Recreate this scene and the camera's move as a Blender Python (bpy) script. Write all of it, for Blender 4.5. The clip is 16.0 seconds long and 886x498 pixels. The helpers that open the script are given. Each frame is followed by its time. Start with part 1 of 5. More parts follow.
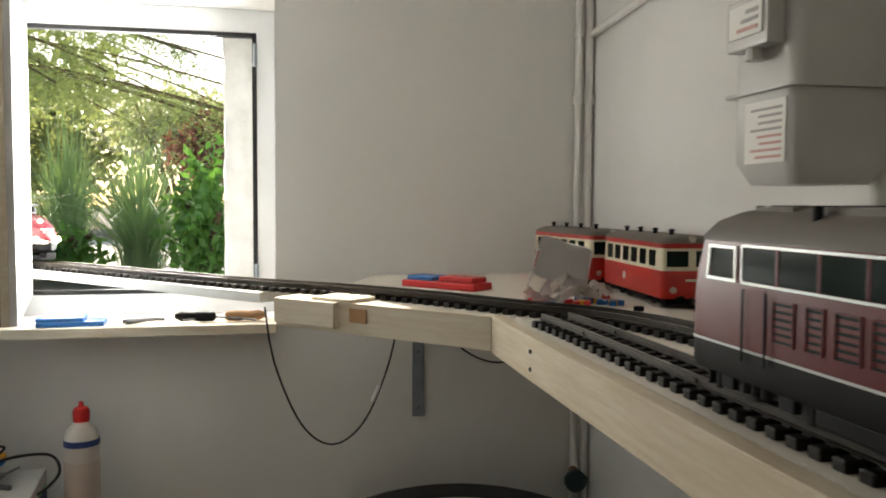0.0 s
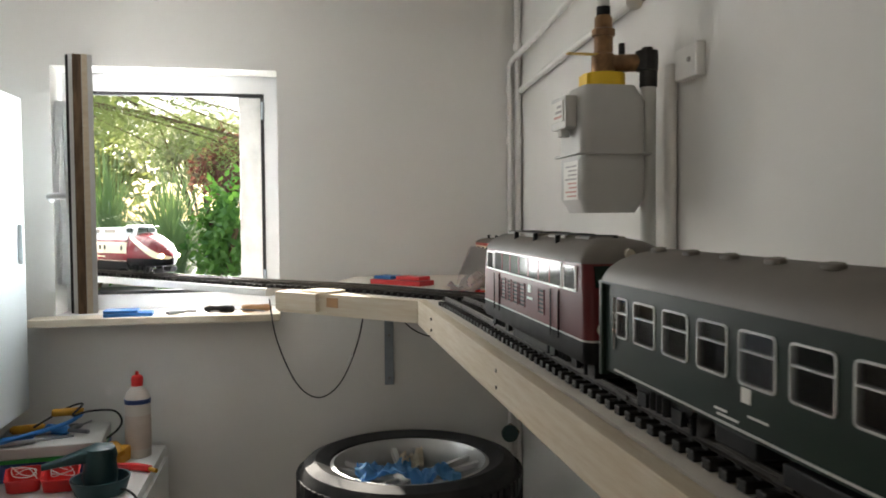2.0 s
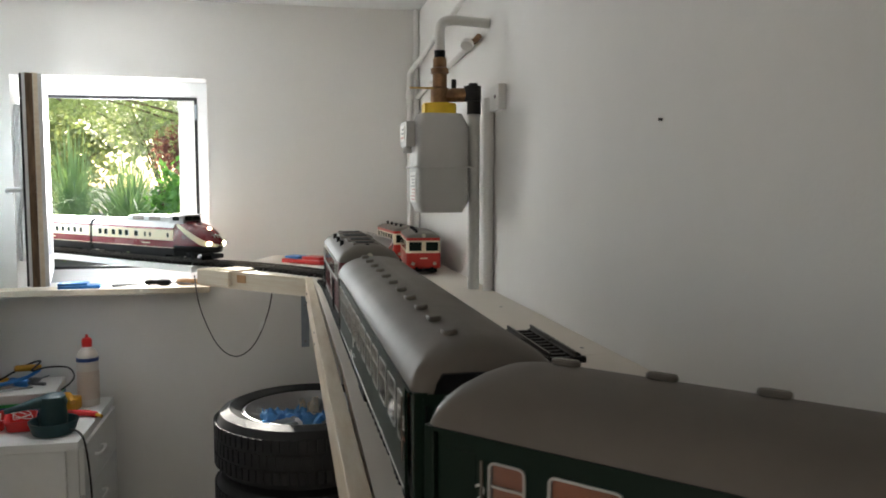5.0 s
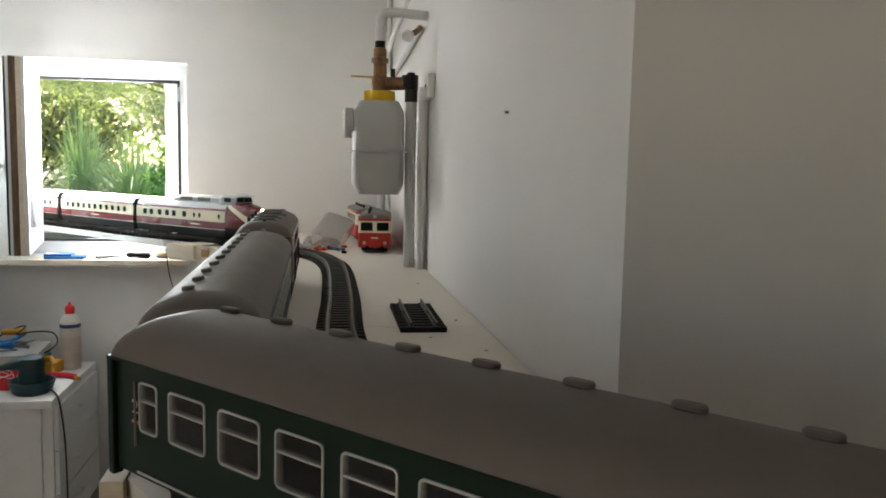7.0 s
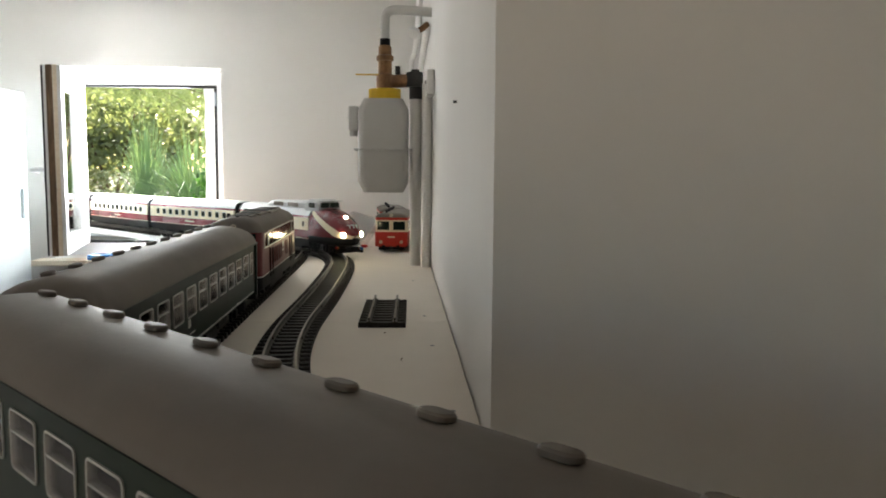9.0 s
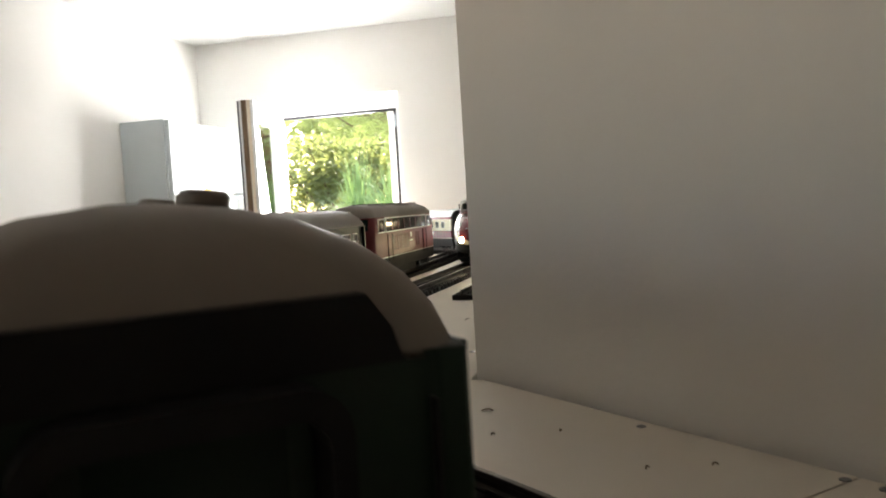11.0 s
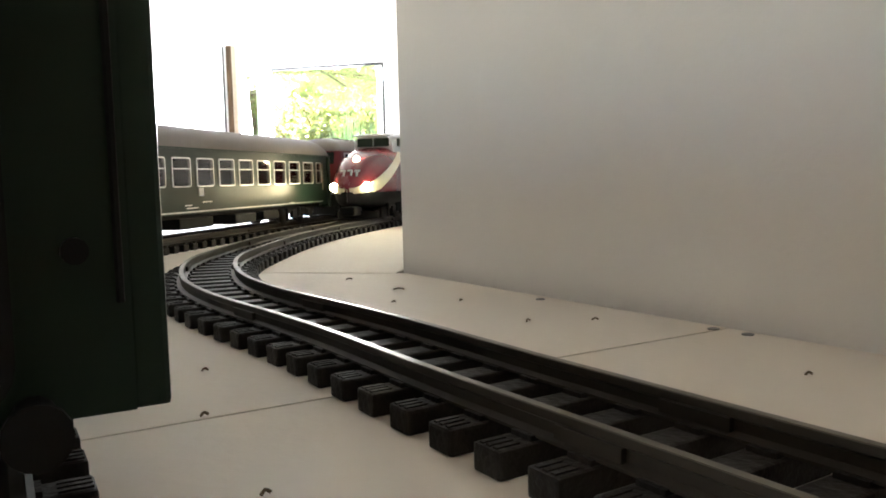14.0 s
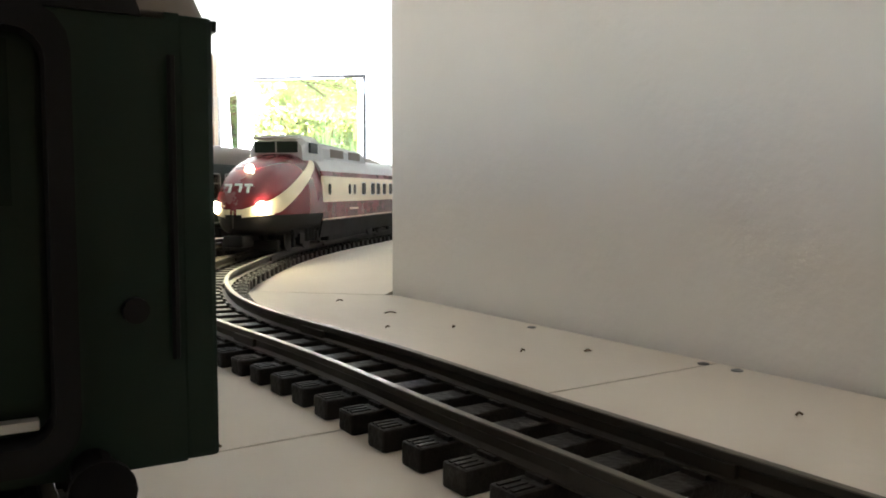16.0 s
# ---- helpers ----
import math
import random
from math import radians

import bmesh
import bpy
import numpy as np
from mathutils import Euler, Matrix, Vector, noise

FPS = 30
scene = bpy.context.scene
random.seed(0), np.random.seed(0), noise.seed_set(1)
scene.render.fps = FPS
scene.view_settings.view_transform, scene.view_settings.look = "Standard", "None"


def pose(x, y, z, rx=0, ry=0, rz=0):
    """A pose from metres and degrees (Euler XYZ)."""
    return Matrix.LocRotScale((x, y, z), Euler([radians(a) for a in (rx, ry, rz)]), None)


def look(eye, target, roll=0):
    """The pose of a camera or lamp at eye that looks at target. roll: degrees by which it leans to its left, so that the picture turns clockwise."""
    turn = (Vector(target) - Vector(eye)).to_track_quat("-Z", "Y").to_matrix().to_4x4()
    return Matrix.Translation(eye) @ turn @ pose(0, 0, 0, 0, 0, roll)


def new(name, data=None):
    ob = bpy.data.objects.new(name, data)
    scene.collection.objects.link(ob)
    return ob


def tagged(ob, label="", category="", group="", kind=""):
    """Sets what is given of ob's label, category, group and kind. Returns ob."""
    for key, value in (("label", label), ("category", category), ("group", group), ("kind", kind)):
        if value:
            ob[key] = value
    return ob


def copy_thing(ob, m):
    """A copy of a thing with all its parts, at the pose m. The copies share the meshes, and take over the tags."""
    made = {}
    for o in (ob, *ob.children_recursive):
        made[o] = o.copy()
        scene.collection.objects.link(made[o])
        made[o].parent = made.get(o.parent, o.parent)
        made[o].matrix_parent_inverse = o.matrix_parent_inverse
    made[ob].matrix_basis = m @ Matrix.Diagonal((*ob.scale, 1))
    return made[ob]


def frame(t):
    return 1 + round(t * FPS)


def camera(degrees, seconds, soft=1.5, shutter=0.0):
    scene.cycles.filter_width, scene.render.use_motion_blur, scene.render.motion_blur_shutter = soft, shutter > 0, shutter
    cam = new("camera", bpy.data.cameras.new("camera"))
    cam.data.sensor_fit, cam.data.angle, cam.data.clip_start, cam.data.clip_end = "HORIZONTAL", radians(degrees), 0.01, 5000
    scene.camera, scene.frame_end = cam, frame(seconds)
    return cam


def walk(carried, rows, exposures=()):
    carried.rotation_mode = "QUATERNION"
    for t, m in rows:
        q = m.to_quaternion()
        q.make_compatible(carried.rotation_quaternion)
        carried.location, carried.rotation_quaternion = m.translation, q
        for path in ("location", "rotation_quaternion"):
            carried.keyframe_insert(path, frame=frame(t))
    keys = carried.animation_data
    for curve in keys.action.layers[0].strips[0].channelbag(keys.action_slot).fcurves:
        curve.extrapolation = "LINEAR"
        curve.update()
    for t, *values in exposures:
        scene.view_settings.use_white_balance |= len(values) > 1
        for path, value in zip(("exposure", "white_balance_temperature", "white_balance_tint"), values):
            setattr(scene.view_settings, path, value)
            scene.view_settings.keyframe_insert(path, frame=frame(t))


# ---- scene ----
cam = camera(57.8, 16.0, soft=1.8, shutter=0.4)
PATH = [
    (0, (-0.842, -2.107, 1.192), (-0.445, -0.150, 1.083), 0.3),
    (0.5, (-0.827, -2.280, 1.209), (-0.450, -0.318, 1.111), -0.4),
    (1, (-0.793, -2.479, 1.205), (-0.429, -0.515, 1.112), -0.6),
    (1.5, (-0.781, -2.641, 1.211), (-0.431, -0.673, 1.135), -0.2),
    (2, (-0.791, -2.791, 1.220), (-0.435, -0.825, 1.135), -0.4),
    (2.5, (-0.750, -2.891, 1.267), (-0.292, -0.946, 1.178), 0.3),
    (3, (-0.680, -3.005, 1.274), (-0.244, -1.057, 1.150), 0.5),
    (5.5, (-0.525, -3.388, 1.306), (-0.145, -1.433, 1.130), -0.0),
    (6, (-0.447, -3.451, 1.305), (-0.088, -1.493, 1.112), 0.3),
    (6.5, (-0.353, -3.517, 1.304), (-0.017, -1.555, 1.107), 1.3),
    (7, (-0.314, -3.514, 1.307), (-0.005, -1.549, 1.102), 1.2),
    (7.5, (-0.277, -3.489, 1.305), (-0.004, -1.519, 1.098), 0.9),
    (8, (-0.215, -3.513, 1.303), (0.031, -1.539, 1.101), 1.7),
    (8.2, (-0.187, -3.513, 1.301), (0.027, -1.535, 1.095), 1.7),
    (10.3, (0.066, -3.515, 1.229), (-0.110, -1.529, 1.081), -2.8),
    (10.5, (0.097, -3.518, 1.213), (-0.168, -1.540, 1.076), -3.3),
    (11, (0.161, -3.504, 1.179), (-0.308, -1.563, 1.072), -3.5),
    (11.5, (0.200, -3.504, 1.137), (-0.322, -1.576, 1.044), -3.9),
    (12, (0.220, -3.504, 1.113), (-0.326, -1.582, 1.018), -2.7),
    (12.5, (0.232, -3.506, 1.100), (-0.329, -1.588, 0.998), -2.7),
    (13, (0.228, -3.497, 1.100), (-0.285, -1.567, 0.987), -1.9),
    (13.5, (0.226, -3.497, 1.098), (-0.225, -1.553, 0.959), -1.3),
    (14, (0.226, -3.498, 1.099), (-0.237, -1.560, 0.926), -1.4),
    (14.5, (0.223, -3.500, 1.099), (-0.249, -1.563, 0.938), -0.8),
    (15, (0.219, -3.502, 1.101), (-0.229, -1.559, 0.951), -0.4),
    (15.5, (0.216, -3.504, 1.109), (-0.197, -1.553, 0.959), -0.1),
    (16, (0.213, -3.510, 1.112), (-0.187, -1.556, 0.966), 0.1),
]
walk(cam, [(t, look(eye, target, roll)) for t, eye, target, roll in PATH],
     exposures=[(0.0, 1.45, 7250, 10), (1.5, 1.5, 6900, 10), (3.0, 2.0, 6800, 11), (5.5, 2.0, 6500, 9), (8.0, 2.3, 6700, 9), (10.5, 2.35, 6800, 11), (11.0, 2.8, 6950, 11),
                (11.5, 3.35, 7050, 12), (12.0, 3.8, 7000, 11), (12.5, 3.9, 6850, 10), (13.5, 3.9, 6600, 9), (16.0, 3.85, 6300, 9)])

# ---- daylight and an added fill ----
world = bpy.data.worlds.new("sky")
scene.world = world
world.use_nodes = True
wn = world.node_tree.nodes
sky = wn.new("ShaderNodeTexSky")
sky.sky_type, sky.sun_disc = "NISHITA", False
sky.sun_elevation, sky.sun_rotation = radians(33), radians(-21)
wn["Background"].inputs[1].default_value = 0.12
world.node_tree.links.new(sky.outputs[0], wn["Background"].inputs[0])
sun = new("sun", bpy.data.lights.new("sun", "SUN"))
sun.data.energy, sun.data.angle, sun.data.color = 5.0, radians(0.6), (1.0, 0.94, 0.85)
sun.matrix_world = look((-2.012, 2.78, 3.24), (-0.78, -0.42, 1.0))
win_lamp = new("window_daylight", bpy.data.lights.new("window_daylight", "AREA"))
win_lamp.data.shape, win_lamp.data.size, win_lamp.data.size_y = "RECTANGLE", 0.58, 0.68
win_lamp.data.energy, win_lamp.data.color, win_lamp.data.spread = 10.0, (0.93, 0.97, 1.0), radians(165)
win_lamp.matrix_world = look((-1.2, 0.24, 1.3), (-2.1, -0.90, 1.45))
# warm fill lamp, added to brighten the near walls; its source is invented
back_fill = new("added_warm_fill", bpy.data.lights.new("added_warm_fill", "AREA"))
back_fill.data.shape, back_fill.data.size, back_fill.data.size_y = "RECTANGLE", 0.76, 1.8
back_fill.data.energy, back_fill.data.color = 0.6, (1.0, 0.83, 0.68)
back_fill.matrix_world = look((-1.93, -4.30, 0.85), (0.0, -4.1, 0.95))


# ---- materials ----
def mat(name, color, rough=0.6, metal=0.0, vary=0.0, scale=20.0, bump=0.0, bscale=200.0, alt=None, spec=0.5, rand=0.0,
        emit=None, power=0.0, stretch=None, coat=0.0):
    m = bpy.data.materials.new(name)
    m.use_nodes = True
    n, l = m.node_tree.nodes, m.node_tree.links
    b = n["Principled BSDF"]
    b.inputs["Roughness"].default_value, b.inputs["Metallic"].default_value = rough, metal
    b.inputs["Specular IOR Level"].default_value = spec
    b.inputs["Coat Weight"].default_value = coat
    b.inputs["Base Color"].default_value = (*color, 1)
    tc = n.new("ShaderNodeTexCoord")
    src = tc.outputs["Object"]
    if stretch:
        mp = n.new("ShaderNodeMapping")
        mp.inputs["Scale"].default_value = stretch
        l.new(src, mp.inputs["Vector"])
        src = mp.outputs[0]
    if vary or alt:
        t = n.new("ShaderNodeTexNoise")
        t.inputs["Scale"].default_value, t.inputs["Detail"].default_value, t.inputs["Roughness"].default_value = scale, 6, 0.65
        l.new(src, t.inputs["Vector"])
        r = n.new("ShaderNodeValToRGB")
        c2 = alt or tuple(c * (1 - vary) for c in color)
        r.color_ramp.elements[0].color, r.color_ramp.elements[1].color = (*c2, 1), (*color, 1)
        r.color_ramp.elements[0].position, r.color_ramp.elements[1].position = 0.35, 0.65
        l.new(t.outputs["Fac"], r.inputs[0])
        out = r.outputs[0]
        if rand:
            oi = n.new("ShaderNodeObjectInfo")
            hs = n.new("ShaderNodeHueSaturation")
            mr = n.new("ShaderNodeMapRange")
            mr.inputs["To Min"].default_value, mr.inputs["To Max"].default_value = 1 - rand, 1 + rand
            l.new(oi.outputs["Random"], mr.inputs["Value"])
            l.new(mr.outputs[0], hs.inputs["Value"])
            l.new(out, hs.inputs["Color"])
            out = hs.outputs[0]
        l.new(out, b.inputs["Base Color"])
        rr = n.new("ShaderNodeMapRange")
        rr.inputs["To Min"].default_value, rr.inputs["To Max"].default_value = min(1, rough + 0.1), max(0.02, rough - 0.06)
        l.new(t.outputs["Fac"], rr.inputs["Value"])
        l.new(rr.outputs[0], b.inputs["Roughness"])
    if bump:
        t2 = n.new("ShaderNodeTexNoise")
        t2.inputs["Scale"].default_value, t2.inputs["Detail"].default_value = bscale, 4
        l.new(src, t2.inputs["Vector"])
        bp = n.new("ShaderNodeBump")
        bp.inputs["Strength"].default_value, bp.inputs["Distance"].default_value = bump, 0.002
        l.new(t2.outputs["Fac"], bp.inputs["Height"])
        l.new(bp.outputs[0], b.inputs["Normal"])
    if emit:
        b.inputs["Emission Color"].default_value, b.inputs["Emission Strength"].default_value = (*emit, 1), power
    return m


def glass_mat(name, color=(1, 1, 1), rough=0.0, mix=0.12):
    m = bpy.data.materials.new(name)
    m.use_nodes = True
    n, l = m.node_tree.nodes, m.node_tree.links
    n.remove(n["Principled BSDF"])
    tr, gl, mx = n.new("ShaderNodeBsdfTransparent"), n.new("ShaderNodeBsdfGlossy"), n.new("ShaderNodeMixShader")
    tr.inputs[0].default_value = (*color, 1)
    gl.inputs["Roughness"].default_value = rough
    fr = n.new("ShaderNodeFresnel")
    fr.inputs[0].default_value = 1.5
    ad = n.new("ShaderNodeMath")
    ad.inputs[1].default_value = mix - 0.04
    l.new(fr.outputs[0], ad.inputs[0])
    l.new(ad.outputs[0], mx.inputs[0])
    l.new(tr.outputs[0], mx.inputs[1])
    l.new(gl.outputs[0], mx.inputs[2])
    l.new(mx.outputs[0], n["Material Output"].inputs[0])
    return m


def leaf_mat(name, color, alt, scale=3.0):
    m = mat(name, color, 0.55, alt=alt, scale=scale)
    n, l = m.node_tree.nodes, m.node_tree.links
    b = n["Principled BSDF"]
    tl, mx = n.new("ShaderNodeBsdfTranslucent"), n.new("ShaderNodeMixShader")
    tl.inputs[0].default_value = (min(1, color[0] * 2.4), min(1, color[1] * 2.4), color[2] * 1.4, 1)
    mx.inputs[0].default_value = 0.4
    l.new(b.outputs[0], mx.inputs[1])
    l.new(tl.outputs[0], mx.inputs[2])
    l.new(mx.outputs[0], n["Material Output"].inputs[0])
    return m


M_WALL = mat("white_plaster", (0.80, 0.78, 0.75), 0.85, vary=0.035, scale=2.2, bump=0.2, bscale=140, spec=0.25)
# tan of the unseen walls, chosen for the warm light it throws back
M_BOUNCE = mat("tan_bounce_tint", (0.44, 0.35, 0.26), 0.8, vary=0.1, scale=5, bump=0.15)
M_CEIL = mat("ceiling_paint", (0.84, 0.83, 0.81), 0.9, vary=0.02, scale=3, bump=0.1, bscale=90)
M_FLOOR = mat("grey_screed", (0.36, 0.33, 0.29), 0.8, vary=0.2, scale=4, bump=0.2)
M_BOARD = mat("white_washed_board", (0.72, 0.66, 0.58), 0.7, vary=0.06, scale=3.5, bump=0.12, bscale=160, spec=0.3)
M_PINE = mat("planed_pine", (0.66, 0.57, 0.44), 0.6, alt=(0.57, 0.46, 0.32), scale=9, stretch=(1, 7, 14), bump=0.12, bscale=60)
M_PINEW = mat("limed_pine", (0.76, 0.69, 0.57), 0.65, alt=(0.68, 0.57, 0.43), scale=7, stretch=(1.2, 6, 14), bump=0.12, bscale=60)
M_OLDWOOD = mat("weathered_oak", (0.20, 0.125, 0.07), 0.75, alt=(0.10, 0.06, 0.035), scale=16, stretch=(4, 4, 0.7), bump=0.3, bscale=80)
M_WHITE = mat("white_paint", (0.82, 0.82, 0.81), 0.4, vary=0.04, scale=14)
M_PVC = mat("white_window_frame", (0.80, 0.81, 0.82), 0.35, vary=0.03, scale=8)
M_GASKET = mat("black_gasket", (0.015, 0.015, 0.017), 0.6, vary=0.2, scale=30)
M_SLEEPER = mat("dark_brown_plastic", (0.018, 0.015, 0.013), 0.5, vary=0.35, scale=50, bump=0.4, bscale=350, rand=0.18, spec=0.2)
M_RAIL = mat("tarnished_brass_rail", (0.045, 0.036, 0.028), 0.45, 0.4, vary=0.35, scale=18)
M_RAILTOP = mat("worn_rail_head", (0.20, 0.18, 0.15), 0.38, 1.0, vary=0.3, scale=30)
M_GREEN = mat("bottle_green_lacquer", (0.010, 0.022, 0.015), 0.36, vary=0.15, scale=9, spec=0.2)
M_ROOFGREY = mat("umber_grey_roof", (0.172, 0.150, 0.128), 0.55, vary=0.16, scale=6, bump=0.05, bscale=220, spec=0.3)
M_BLACK = mat("matt_black", (0.009, 0.009, 0.010), 0.55, vary=0.3, scale=25, spec=0.15)
M_SILVER = mat("silver_trim", (0.62, 0.62, 0.60), 0.35, 0.55, vary=0.06, scale=30)
M_MAROON = mat("maroon_lacquer", (0.125, 0.013, 0.015), 0.36, vary=0.12, scale=8, spec=0.3)
M_TEERED = mat("wine_red_lacquer", (0.15, 0.013, 0.019), 0.25, vary=0.08, scale=8, coat=0.2)
M_CREAM = mat("cream_lacquer", (0.74, 0.66, 0.48), 0.3, vary=0.05, scale=8)
M_TEEROOF = mat("pale_silver_roof", (0.42, 0.44, 0.45), 0.35, vary=0.08, scale=8)
M_RED = mat("bright_red_lacquer", (0.52, 0.022, 0.014), 0.3, vary=0.1, scale=8)
M_SEAT = mat("red_brown_interior", (0.56, 0.21, 0.11), 0.6, vary=0.25, scale=12)
M_GLASS = glass_mat("window_glass", (0.95, 0.97, 0.96), 0.0, 0.07)
M_CGLASS = glass_mat("coach_glass", (0.93, 0.91, 0.90), 0.06, 0.06)
M_DGLASS = mat("dark_cab_glass", (0.012, 0.020, 0.016), 0.10, spec=0.07)
M_METER = mat("pale_grey_enamel", (0.50, 0.49, 0.47), 0.42, vary=0.05, scale=9, bump=0.05, bscale=120)
M_YELLOW = mat("signal_yellow", (0.80, 0.52, 0.02), 0.5, vary=0.08, scale=25)
M_BRASS = mat("aged_brass", (0.30, 0.17, 0.08), 0.42, 0.7, alt=(0.16, 0.09, 0.05), scale=30, bump=0.15)
M_HANDLE = mat("brass_lever", (0.62, 0.40, 0.10), 0.4, 0.6, vary=0.15, scale=30)
M_IRON = mat("black_iron", (0.03, 0.028, 0.026), 0.5, 0.4, vary=0.3, scale=40, bump=0.3)
M_PIPE = mat("painted_pipe", (0.80, 0.78, 0.75), 0.5, vary=0.06, scale=10)
M_PIPEG = mat("grey_pipe", (0.66, 0.65, 0.62), 0.45, vary=0.08, scale=12)
M_TYRE = mat("tyre_rubber", (0.016, 0.016, 0.017), 0.62, vary=0.3, scale=20, bump=0.25, bscale=180)
M_ALLOY = mat("cast_alloy", (0.56, 0.56, 0.55), 0.38, 0.6, vary=0.1, scale=10)
M_BLUECLOTH = mat("blue_nitrile", (0.12, 0.38, 0.72), 0.5, alt=(0.18, 0.46, 0.78), scale=25)
M_NAVY = mat("navy_cloth", (0.03, 0.05, 0.12), 0.7, vary=0.3, scale=25)
M_BLUE = mat("blue_plastic", (0.02, 0.17, 0.50), 0.4, vary=0.1, scale=20)
M_DBLUE = mat("dark_blue_plastic", (0.02, 0.05, 0.18), 0.45, vary=0.1, scale=20)
M_TEAL = mat("dark_green_plastic", (0.012, 0.048, 0.055), 0.42, vary=0.15, scale=20)
M_LIME = mat("green_plastic", (0.03, 0.34, 0.07), 0.45, vary=0.1, scale=20)
M_ORANGE = mat("amber_plastic", (0.62, 0.30, 0.015), 0.45, vary=0.15, scale=20)
M_REDP = mat("red_plastic", (0.62, 0.02, 0.02), 0.35, vary=0.1, scale=20)
M_BOTTLE = mat("milky_plastic", (0.62, 0.56, 0.50), 0.45, vary=0.06, scale=12)
M_LABEL = mat("peach_label", (0.60, 0.49, 0.42), 0.6, vary=0.1, scale=14)
M_CABLE = mat("black_cable", (0.012, 0.012, 0.012), 0.5, vary=0.2, scale=30)
M_FROST = glass_mat("frosted_plastic", (0.97, 0.95, 0.94), 0.35, 0.10)
M_STEEL = mat("galvanised_steel", (0.30, 0.34, 0.38), 0.45, 0.5, vary=0.15, scale=18)
M_TOOLSTEEL = mat("tool_steel", (0.25, 0.25, 0.26), 0.35, 0.9, vary=0.2, scale=30)
M_BEECH = mat("beech_handle", (0.50, 0.28, 0.13), 0.5, vary=0.2, scale=20)
M_PAPER = mat("paper_label", (0.74, 0.72, 0.68), 0.7, vary=0.04, scale=20)
M_INK = mat("grey_print", (0.36, 0.34, 0.33), 0.7, vary=0.1, scale=30)
M_INKRED = mat("red_print", (0.56, 0.32, 0.28), 0.7, vary=0.1, scale=30)
M_WHITEINK = mat("white_lettering", (0.75, 0.74, 0.70), 0.5, vary=0.05, scale=30)
M_LAMP = mat("warm_headlamp", (1, 0.9, 0.6), 0.3, emit=(1.0, 0.86, 0.52), power=15.0)
M_LENS = mat("lamp_lens", (0.55, 0.5, 0.4), 0.2, vary=0.1, scale=30)
M_CABINET = mat("white_sheet_metal", (0.58, 0.64, 0.67), 0.38, vary=0.04, scale=6)
M_LACE = mat("white_lace", (0.78, 0.78, 0.77), 0.9, vary=0.12, scale=60)
M_STUCCO = mat("rough_white_stone", (0.78, 0.77, 0.74), 0.9, vary=0.2, scale=9, bump=1.0, bscale=28)
M_GRAVEL = mat("pale_gravel", (0.80, 0.76, 0.70), 0.9, vary=0.4, scale=30, bump=1.0, bscale=60)
M_SOIL = mat("garden_soil", (0.10, 0.085, 0.055), 0.95, vary=0.4, scale=6, bump=0.8, bscale=30)
M_GRASS = leaf_mat("reed_green", (0.17, 0.25, 0.13), (0.27, 0.34, 0.21))
M_SPRUCE = leaf_mat("spruce_green", (0.12, 0.16, 0.07), (0.21, 0.25, 0.12))
M_PALELEAF = leaf_mat("silvery_leaf", (0.30, 0.31, 0.27), (0.17, 0.19, 0.14))
M_SHRUB = leaf_mat("bright_green_leaf", (0.09, 0.20, 0.05), (0.05, 0.13, 0.035))
M_REDLEAF = leaf_mat("copper_red_leaf", (0.13, 0.055, 0.06), (0.08, 0.032, 0.037))
M_HEDGE = leaf_mat("olive_hedge_leaf", (0.17, 0.19, 0.10), (0.08, 0.10, 0.05))
M_BARK = mat("spruce_bark", (0.16, 0.11, 0.06), 0.9, vary=0.4, scale=20, bump=0.8, bscale=50)


# ---- mesh helpers ----
def part(name, bm, material, parent=None, label="", smooth=False):
    me = bpy.data.meshes.new(name)
    bmesh.ops.recalc_face_normals(bm, faces=bm.faces)
    bm.to_mesh(me)
    bm.free()
    me.materials.append(material)
    if smooth:
        me.polygons.foreach_set("use_smooth", [True] * len(me.polygons))
        me.set_sharp_from_angle(angle=radians(35))
    ob = new(name, me)
    ob.parent = parent
    if label:
        ob["label"] = label
    return ob


def thing(name, label, category, m=None, group="", kind=""):
    ob = tagged(new(name), label, category, group, kind)
    if m is not None:
        ob.matrix_basis = m
    return ob


def B():
    return bmesh.new()


def box(bm, x0, y0, z0, x1, y1, z1, bevel=0.0, m=None):
    vs = [bm.verts.new((x, y, z)) for z in (z0, z1) for y in (y0, y1) for x in (x0, x1)]
    fs = [bm.faces.new([vs[i] for i in q]) for q in ((0, 2, 3, 1), (4, 5, 7, 6), (0, 1, 5, 4), (2, 6, 7, 3), (0, 4, 6, 2), (1, 3, 7, 5))]
    if bevel:
        es = list({e for f in fs for e in f.edges})
        r = bmesh.ops.bevel(bm, geom=es, offset=bevel, segments=2, profile=0.6, affect="EDGES")
        vs = list({v for f in r["faces"] for v in f.verts} | {v for v in vs if v.is_valid})
    if m is not None:
        bmesh.ops.transform(bm, matrix=m, verts=vs)
    return bm


def cyl(bm, p, q, r, n=16, r2=None, cap=True):
    p, q = Vector(p), Vector(q)
    d = (q - p).normalized()
    a = d.orthogonal().normalized()
    b = d.cross(a)
    r2 = r if r2 is None else r2
    rings = [[bm.verts.new(c + rr * (math.cos(t) * a + math.sin(t) * b)) for t in (2 * math.pi * i / n for i in range(n))]
             for c, rr in ((p, r), (q, r2))]
    for i in range(n):
        bm.faces.new((rings[0][i], rings[0][(i + 1) % n], rings[1][(i + 1) % n], rings[1][i]))
    if cap:
        bm.faces.new(rings[0][::-1])
        bm.faces.new(rings[1])
    return bm


